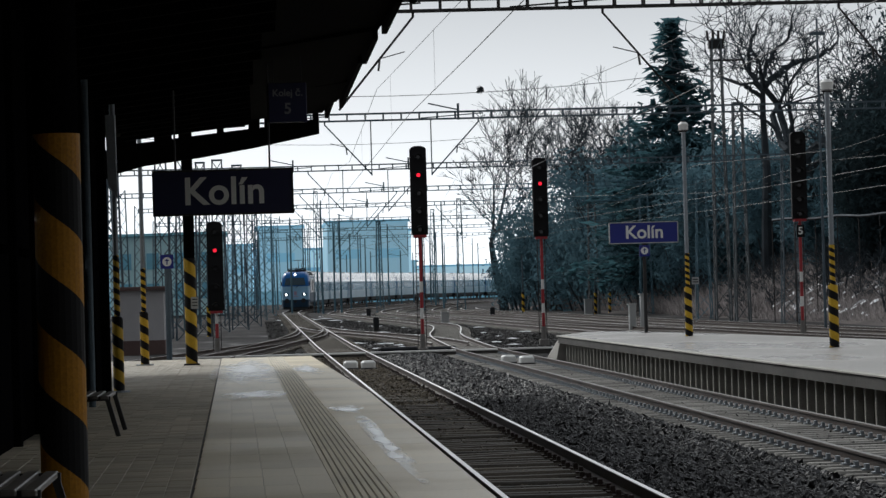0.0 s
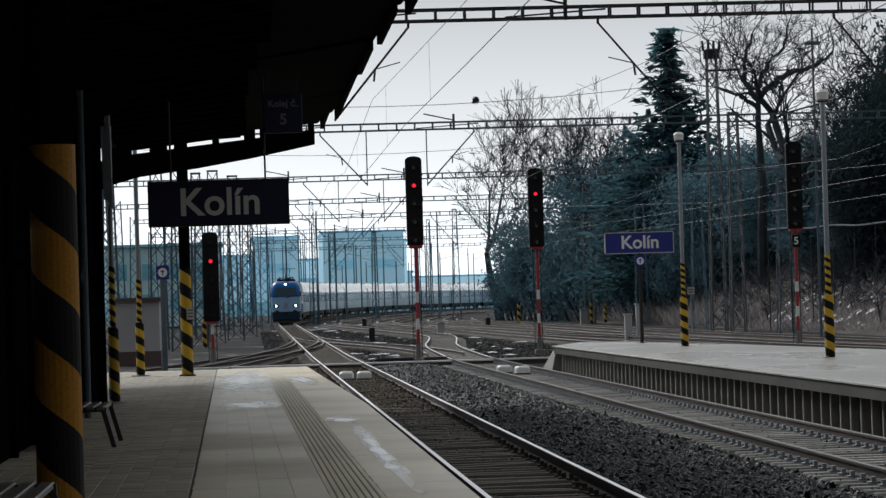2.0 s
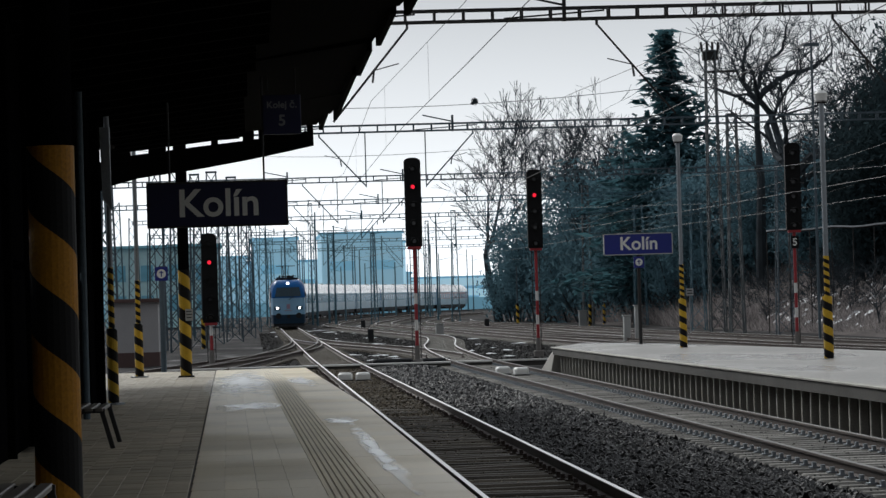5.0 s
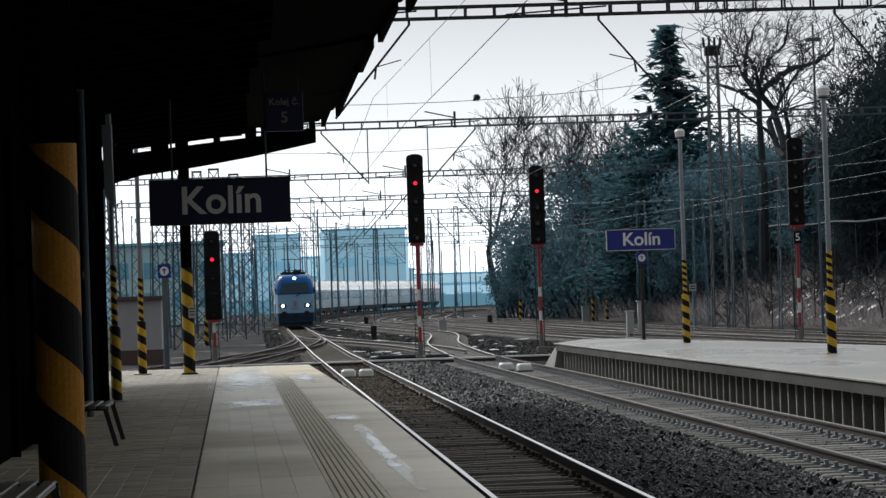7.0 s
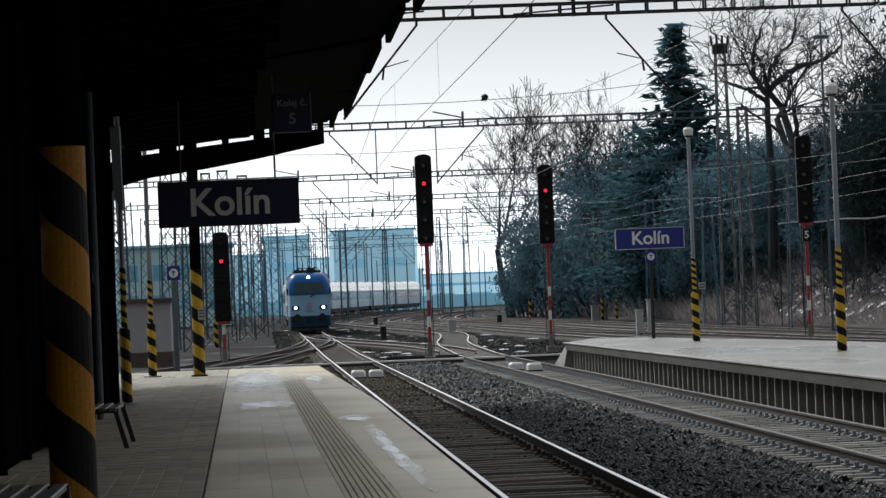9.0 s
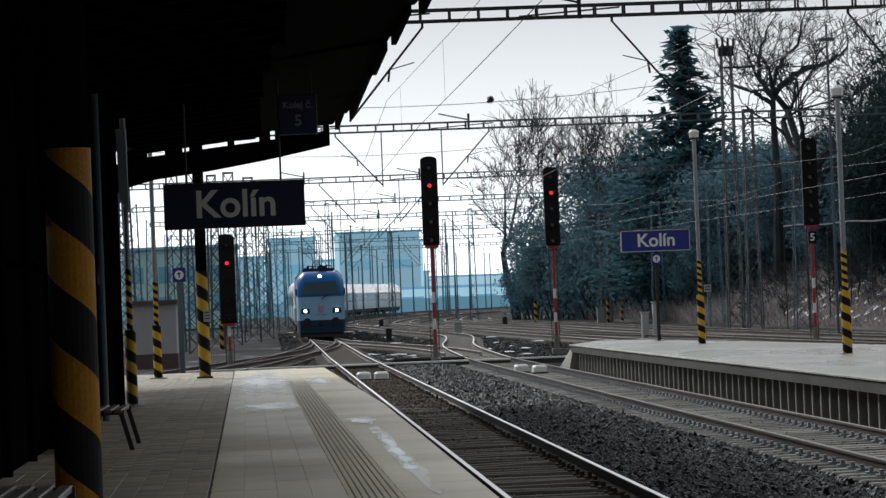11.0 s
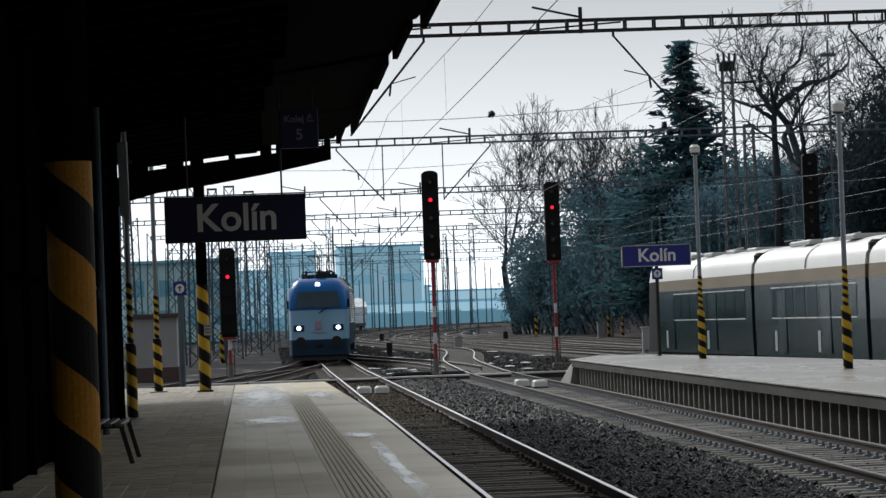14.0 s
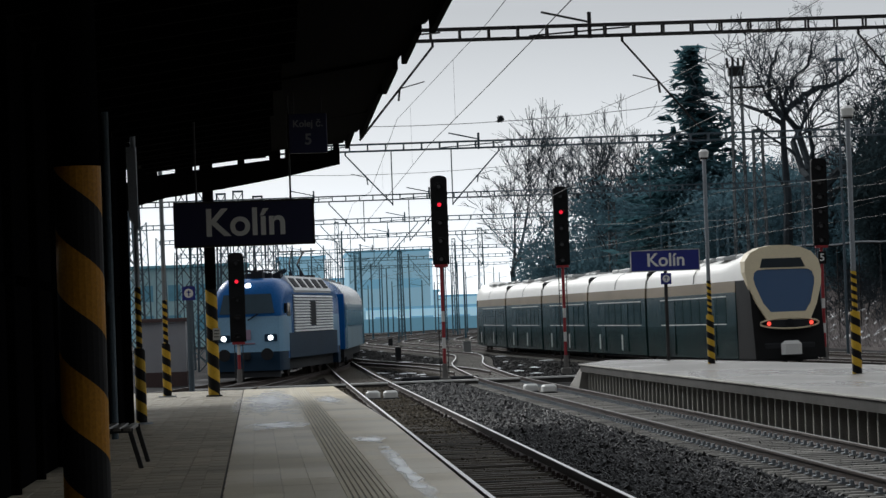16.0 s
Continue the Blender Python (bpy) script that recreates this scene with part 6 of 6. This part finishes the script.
    part("coupling", Geo().box(0, -0.2, 1.0, 0.25, 0.5, 0.3, bevel=0.05), [M["under"]], t)
    part("snow_plough", Geo().loft([[(-1.35, 0.25, 0.12), (1.35, 0.25, 0.12), (1.25, 0.45, 0.55), (-1.25, 0.45, 0.55)], [(-1.35, -0.1, 0.12), (1.35, -0.1, 0.12), (1.30, 0.15, 0.58), (-1.30, 0.15, 0.58)]]), [M["under"]], t, "dark snow plough")
    rng = random.Random(5)
    for i in range(16):
        part("roof_box", Geo().box(rng.uniform(-0.8, 0.8), 2.0 + i * 0.9, 4.28, rng.uniform(0.2, 0.6), rng.uniform(0.3, 0.8), rng.uniform(0.15, 0.35)), [M["under"]], t)
    for i in range(6):
        part("insulator", Geo().tube((rng.uniform(-0.7, 0.7), 2.2 + i * 2.3, 4.1), (rng.uniform(-0.7, 0.7), 2.2 + i * 2.3, 4.6), 0.06, n=6), [M["under"]], t)
    gear = Geo()
    gear.bar((-0.75, 1.9, 4.5), (0.75, 1.9, 4.5), 0.05).bar((-0.75, 1.9, 4.1), (-0.75, 1.9, 4.5), 0.05).bar((0.75, 1.9, 4.1), (0.75, 1.9, 4.5), 0.05)
    for x in (-0.5, -0.1, 0.3):
        gear.bar((x, 1.9, 4.48), (x + 0.2, 5.5, 4.55), 0.06)
    part("roof_gear", gear, [M["under"]], t)
    pan = Geo()
    for s in (-0.3, 0.3):
        pan.bar((s, 15.2, 4.2), (s * 0.6, 13.4, 4.9), 0.07).bar((s * 0.6, 13.4, 4.9), (s * 0.9, 14.8, 5.5), 0.06)
    pan.bar((-0.85, 14.8, 5.53), (0.85, 14.8, 5.53), 0.06)
    part("pantograph", pan, [M["under"]], t, "raised pantograph")
    part("underframe", Geo().box(0, 9, 0.62, 2.5, 16.5, 0.5), [M["under"]], t)
    wheelset_bogie(t, 4.3, 0.6)
    wheelset_bogie(t, 13.7, 0.6)
    return t


def make_coach(red):
    t = thing("passenger_coach", "pale passenger coach with a red window band at the rear" if red else "pale and blue passenger coach with a bright roof", "railway coach", group="coaches of the arriving train")
    L, w = 26.1, 2.83
    rs = lambda z0, z1: [[(-w / 2, y, z0), (-w / 2, y, z1), (w / 2, y, z1), (w / 2, y, z0)] for y in (0.15, L - 0.15)]
    part("lower_body", Geo().loft(rs(0.95, 1.95)), [M["coach_white"]], t)
    part("window_band", Geo().loft(rs(1.95, 2.95)), [M["coach_red" if red else "coach_blue"]], t, "red window band" if red else "blue window band")
    part("upper_body", Geo().loft(rs(2.95, 3.1)), [M["coach_white"]], t)
    pr = [(-w / 2 + 0.02, 3.1)] + [(-w / 2 * math.cos(math.pi * i / 14), 3.1 + 1.18 * math.sin(math.pi * i / 14)) for i in range(1, 14)] + [(w / 2 - 0.02, 3.1)]
    part("roof", Geo().loft([[(x, y, z) for x, z in pr] for y in (0.1, L - 0.1)]), [M["coach_roof"]], t, "bright reflecting roof", smooth=True)
    vent = Geo().box(0, 0, 0, 0.5, 0.9, 0.12, bevel=0.03).mesh("roof_vent", [M["cabinet"]])
    for i in range(6):
        part("roof_vent", vent, None, t, at=pose((-1) ** i * 0.3, 3 + i * 4.0, 4.27))
    me = Geo().box(0, 0, 0, 0.03, 1.35, 0.78, bevel=0.005).mesh("window", [M["glass_coach"]])
    for s in (-1, 1):
        for i in range(11):
            part("window", me, None, t, at=pose(s * (w / 2 + 0.006), 3.1 + i * 1.99, 2.42))
        for y in (1.2, L - 1.2):
            d = part("door", Geo().box(s * (w / 2 + 0.006), y, 2.0, 0.03, 0.85, 2.1), [M["coach_blue"]], t)
            part("door_window", Geo().box(s * (w / 2 + 0.018), y, 2.45, 0.02, 0.5, 0.8), [M["glass_dark"]], d)
    for y in (0.10, L - 0.10):
        part("end_wall", Geo().box(0, y, 2.25, 2.7, 0.1, 2.6, bevel=0.02), [M["loco_blue"]], t, "dark blue end wall")
    part("gangway", Geo().box(0, -0.02, 2.2, 1.3, 0.34, 2.4, bevel=0.05).box(0, L + 0.02, 2.2, 1.3, 0.34, 2.4, bevel=0.05), [M["rubber"]], t)
    part("underframe", Geo().box(0, L / 2, 0.75, 2.5, L - 2, 0.4).box(0, L / 2, 0.5, 2.2, 9, 0.4), [M["under"]], t)
    wheelset_bogie(t, 3.6)
    wheelset_bogie(t, L - 3.6)
    return t


UNIT = [21.9, 16.45, 16.45, 16.45, 21.9]


def make_unit_car(i):
    """One section of the low-floor multiple unit; the last one (4) shows its tail cab at the near end."""
    L, w = UNIT[i], 2.82
    cab = i in (0, 4)
    t = thing("multiple_unit_car", "end car of a dark green multiple unit with cream roof" if cab else "middle car of a dark green multiple unit with cream roof", "railway car", group="cars of the multiple unit")
    # y from 0 (near end) to L (far end); cab of car 4 at y = 0, cab of car 0 at y = L
    def nose(y):
        """Narrowing towards a cab end."""
        d = y if i == 4 else (L - y if i == 0 else 99)
        return 1.0 if d > 3.2 else 0.94 + 0.06 * math.sin(math.pi / 2 * min(1, max(0, d) / 3.2)) ** 0.7
    def lean(y, z):
        if i == 4 and y < 3.2:
            return max(0, z - 1.4) * 0.42 * (1 - y / 3.2)
        if i == 0 and L - y < 3.2:
            return -max(0, z - 1.4) * 0.42 * (1 - (L - y) / 3.2)
        return 0
    ys = [0.22, L - 0.22] if not cab else ([0.0, 0.25, 0.7, 1.4, 2.3, 3.2, 4.2, 5.2, 6.2, L - 0.22] if i == 4 else [0.22, L - 6.2, L - 5.2, L - 4.2, L - 3.2, L - 2.3, L - 1.4, L - 0.7, L - 0.25, L])
    mask = 2.7
    hull = ys if not cab else ([mask, *[y for y in ys if y > mask]] if i == 4 else [*[y for y in ys if y < L - mask], L - mask])
    tip = None if not cab else ([*[y for y in ys if y < mask], mask - 0.004] if i == 4 else [L - mask + 0.004, *[y for y in ys if y > L - mask]])
    def band(z0, z1, k0=1.0, k1=1.0, ys=hull):
        return Geo().loft([[(-w / 2 * nose(y) * k0, y + lean(y, z0), z0), (-w / 2 * nose(y) * k1, y + lean(y, z1), z1), (w / 2 * nose(y) * k1, y + lean(y, z1), z1), (w / 2 * nose(y) * k0, y + lean(y, z0), z0)] for y in ys])
    part("lower_body", band(0.32, 1.55, 0.985, 1.0), [M["unit_body"]], t, "dark green lower side", smooth=True)
    part("window_band", band(1.55, 2.80), [M["unit_body"]], t, smooth=True)
    part("gold_band", band(2.80, 3.22, 1.0, 0.985), [M["unit_gold"]], t, "gold and brown band", smooth=True)
    if cab:
        part("cab_mask", band(0.32, 3.22, 0.97, 0.985, tip), [M["black"]], t, "glossy black cab mask", smooth=True)
    def hump(y):
        """The roof swells over a cab."""
        d = y if i == 4 else (L - y if i == 0 else 99)
        u = min(1, max(0, (6.0 - d) / 3.4))
        return 0.92 + 0.30 * u * u * (3 - 2 * u)

    pr = lambda y: [(-w / 2 * nose(y) * math.cos(math.pi * k / 14) * 0.985, 3.22 + hump(y) * math.sin(math.pi * k / 14) ** 0.75) for k in range(15)]
    part("roof", Geo().loft([[(x, y + lean(y, z), z) for x, z in pr(y)] for y in ys]), [M["unit_roof"]], t, "cream roof", smooth=True)
    rng = random.Random(i)
    for k in range(5):
        part("roof_box", Geo().box(rng.uniform(-0.3, 0.3), 4 + k * (L - 8) / 4, 4.14, 1.5, 1.6, 0.16, bevel=0.05), [M["cabinet"]], t)
    part("roof_bar", Geo().bar((-0.5, L * 0.4, 4.2), (0.5, L * 0.4 + 1.6, 4.35), 0.06), [M["cabinet"]], t)
    for k in (2,):
        y = k * L / 4
        seam = Geo()
        seam.loft([[(-1.415 * math.cos(math.pi * j / 14) * 0.99, y + d, 3.24 + 0.93 * math.sin(math.pi * j / 14) ** 0.75) for j in range(5)] for d in (-0.09, 0.09)], closed=False, caps=False)
        part("roof_rib", seam, [M["iron"]], t)
    n = int((L - (7 if cab else 3)) / 1.75)
    start = 4.9 if i == 4 else 1.7
    pane = Geo().box(0, 0, 0, 0.02, 1.5, 0.95, bevel=0.004).mesh("window", [M["glass_unit"]])
    trim = Geo().box(0, 0, 0, 0.03, 1.5, 0.035).mesh("window_trim", [M["white"]])
    for s in (-1, 1):
        for k in range(n):
            p = part("window", pane, None, t, at=pose(s * (w / 2 + 0.004), start + 0.4 + k * 1.75, 2.14))
            part("trim", trim, None, p, at=pose(s * 0.006, 0, 0.52))
            part("trim", trim, None, p, at=pose(s * 0.006, 0, -0.52))
        for k in (0.33, 0.72):
            part("door", Geo().box(s * (w / 2 + 0.012), L * k, 1.5, 0.02, 1.3, 2.1), [M["unit_body"]], t)
            part("door_sign", Geo().box(s * (w / 2 + 0.03), L * k + 0.9, 0.85, 0.012, 0.35, 0.7), [M["cabinet"]], t)
    if not i == 0:
        part("bellows", Geo().box(0, L, 2.2, 2.62, 0.46, 3.5, bevel=0.1), [M["rubber"]], t)
    part("underframe", Geo().box(0, L / 2, 0.42, 2.3, L - 3.5, 0.4), [M["under"]], t)
    wheelset_bogie(t, 3.4 if i == 4 else 0.9, 0.4)
    if cab:
        wheelset_bogie(t, L - 3.4 if i == 0 else L - 0.9, 0.4)
    if i == 4:
        f = lambda x, z, o=0.0: (x, 0.02 - o + max(0, z - 1.4) * 0.42, z)
        frame_ = Geo()
        half = [(0.80, 1.74), (1.10, 2.3), (1.35, 3.0), (1.42, 3.5), (1.37, 3.9), (1.14, 4.2), (0.76, 4.38), (0.32, 4.46)]
        glass = [(0.64, 2.02), (0.88, 2.35), (1.09, 3.0), (1.13, 3.25), (1.08, 3.46), (0.94, 3.56), (0.62, 3.58), (0.28, 3.58)]
        outer = [(-x, z) for x, z in half] + half[::-1]
        inner = [(-x, z) for x, z in glass] + glass[::-1]
        k = len(outer)
        vs = [f(x, z, 0.06) for x, z in outer] + [f(x, z, 0.06) for x, z in inner] + [f(x * 1.015, z, -0.05 - 0.55 * max(0, z - 2.7)) for x, z in outer]
        fs = [(j, (j + 1) % k, k + (j + 1) % k, k + j) for j in range(k)] + [(j, (j + 1) % k, 2 * k + (j + 1) % k, 2 * k + j) for j in range(k)]
        frame_.add(vs, fs)
        part("cab_frame", frame_, [M["unit_cream"]], t, "cream frame round the windscreen")
        part("windscreen", Geo().loft([[f(x, z, 0.03) for x, z in inner], [f(x, z, 0.0) for x, z in inner]]), [M["glass_blue"]], t, "blue tinted windscreen")
        part("destination_sign", Geo().loft([[f(x, z, 0.075) for x, z in ((-0.84, 3.64), (0.84, 3.64), (0.72, 3.98), (-0.72, 3.98))], [f(x, z, 0.05) for x, z in ((-0.84, 3.64), (0.84, 3.64), (0.72, 3.98), (-0.72, 3.98))]]), [M["glass_dark"]], t)
        ring = Geo().line([(1.08 * math.cos(q * math.pi / 14), -0.06 + 0.15 * abs(math.cos(q * math.pi / 14)) ** 3, 1.60 + 0.19 * math.sin(q * math.pi / 14)) for q in range(29)], 0.035, 6)
        part("lamp_ring", ring, [M["unit_cream"]], t, "cream oval round the tail lights")
        part("lamp_panel", Geo().tube((0, 0.1, 1.60), (0, -0.02, 1.60), 0.16, n=16).box(0, 0.03, 1.60, 1.7, 0.1, 0.28, bevel=0.06), [M["under"]], t)
        for s in (-1, 1):
            part("tail_light", Geo().tube((s * 0.78, -0.03, 1.60), (s * 0.78, -0.06, 1.60), 0.075, n=14), [M["tail_red"]], t, "red tail light")
        part("coupler_cover", Geo().box(0, -0.12, 0.72, 0.75, 0.3, 0.5, bevel=0.12), [M["white"]], t, "pale coupler cover")
        part("front_skirt", Geo().box(0, 0.35, 0.62, 2.1, 0.5, 0.75, bevel=0.15), [M["under"]], t)
    return t


# ---- where the trains are at each moment ----
def arc_table(fx, y0, y1, step=1.0):
    ys = np.arange(y0, y1, step)
    xs = np.array([fx(y) for y in ys])
    s = np.concatenate([[0], np.cumsum(np.hypot(np.diff(xs), np.diff(ys)))])
    return ys, s


def on_path(fx, table, y_start, ahead):
    """The y that lies `ahead` metres of track past y_start."""
    ys, s = table
    return float(np.interp(np.interp(y_start, ys, s) + ahead, s, ys))


def vehicle_pose(fx, table, y_nose, back, length):
    """Pose of a vehicle whose near end lies `back` metres behind y_nose along the track."""
    ya = on_path(fx, table, y_nose, back + length * 0.17)
    yb = on_path(fx, table, y_nose, back + length * 0.83)
    a, b = Vector((fx(ya), ya, rise(ya))), Vector((fx(yb), yb, rise(yb)))
    d = (b - a).normalized()
    p = a - d * length * 0.17
    m = Matrix.LocRotScale(p, Euler((math.asin(d.z), 0, math.atan2(-d.x, d.y))), None)
    return m


def motions():
    times = [i * 0.5 for i in range(33)]
    table = arc_table(train_x, 60, 720)
    for ob, back, length in TRAIN:
        walk(ob, [(t, vehicle_pose(train_x, table, LOCO_START - LOCO_SPEED * t, back, length)) for t in times])
    table = arc_table(fast_x, -900, 420)
    for ob, back, length in UNIT_CARS:
        walk(ob, [(t, vehicle_pose(fast_x, table, UNIT_END - UNIT_SPEED * (16.0 - t) - 0.8 * (16.0 - t) ** 2, back, length)) for t in times])


make_ground()
make_tracks()
make_canopy()
make_columns()
make_shelter()
bench(-1.89, 34.6, "slatted platform bench against the shelter wall")
bench(-1.47, 17.9, "slatted platform bench in deep shade")
make_signs_and_signals()
make_overhead()
make_trackside()
make_trees()
make_distance()

LOCO_START, LOCO_SPEED = 329.0, 12.75
UNIT_END, UNIT_SPEED = 109.6, 35.0
TRAIN = [(make_loco(), 0.0, 18.0)]
coach = make_coach(False)
back = 18.6
for k in range(9):
    ob = coach if k == 0 else (make_coach(True) if k == 8 else copy_thing(coach, pose(0, 0, 0)))
    TRAIN.append((ob, back, 26.1))
    back += 26.6
UNIT_CARS = []
back = 0.0
for k in (4, 3, 2, 1, 0):
    UNIT_CARS.append((make_unit_car(k), back, UNIT[k]))
    back += UNIT[k] + 0.05

make_platform()
puddle(-0.27, 63.0, 1.05, 27.0, 3)
puddle(1.12, 40.0, 0.36, 3.0, 8)
puddle(1.22, 31.5, 0.24, 13.0, 5)
puddle(0.95, 63.0, 0.55, 8.0, 12)
puddle(-0.05, 47.0, 0.9, 5.0, 14)
make_far_platform()
motions()
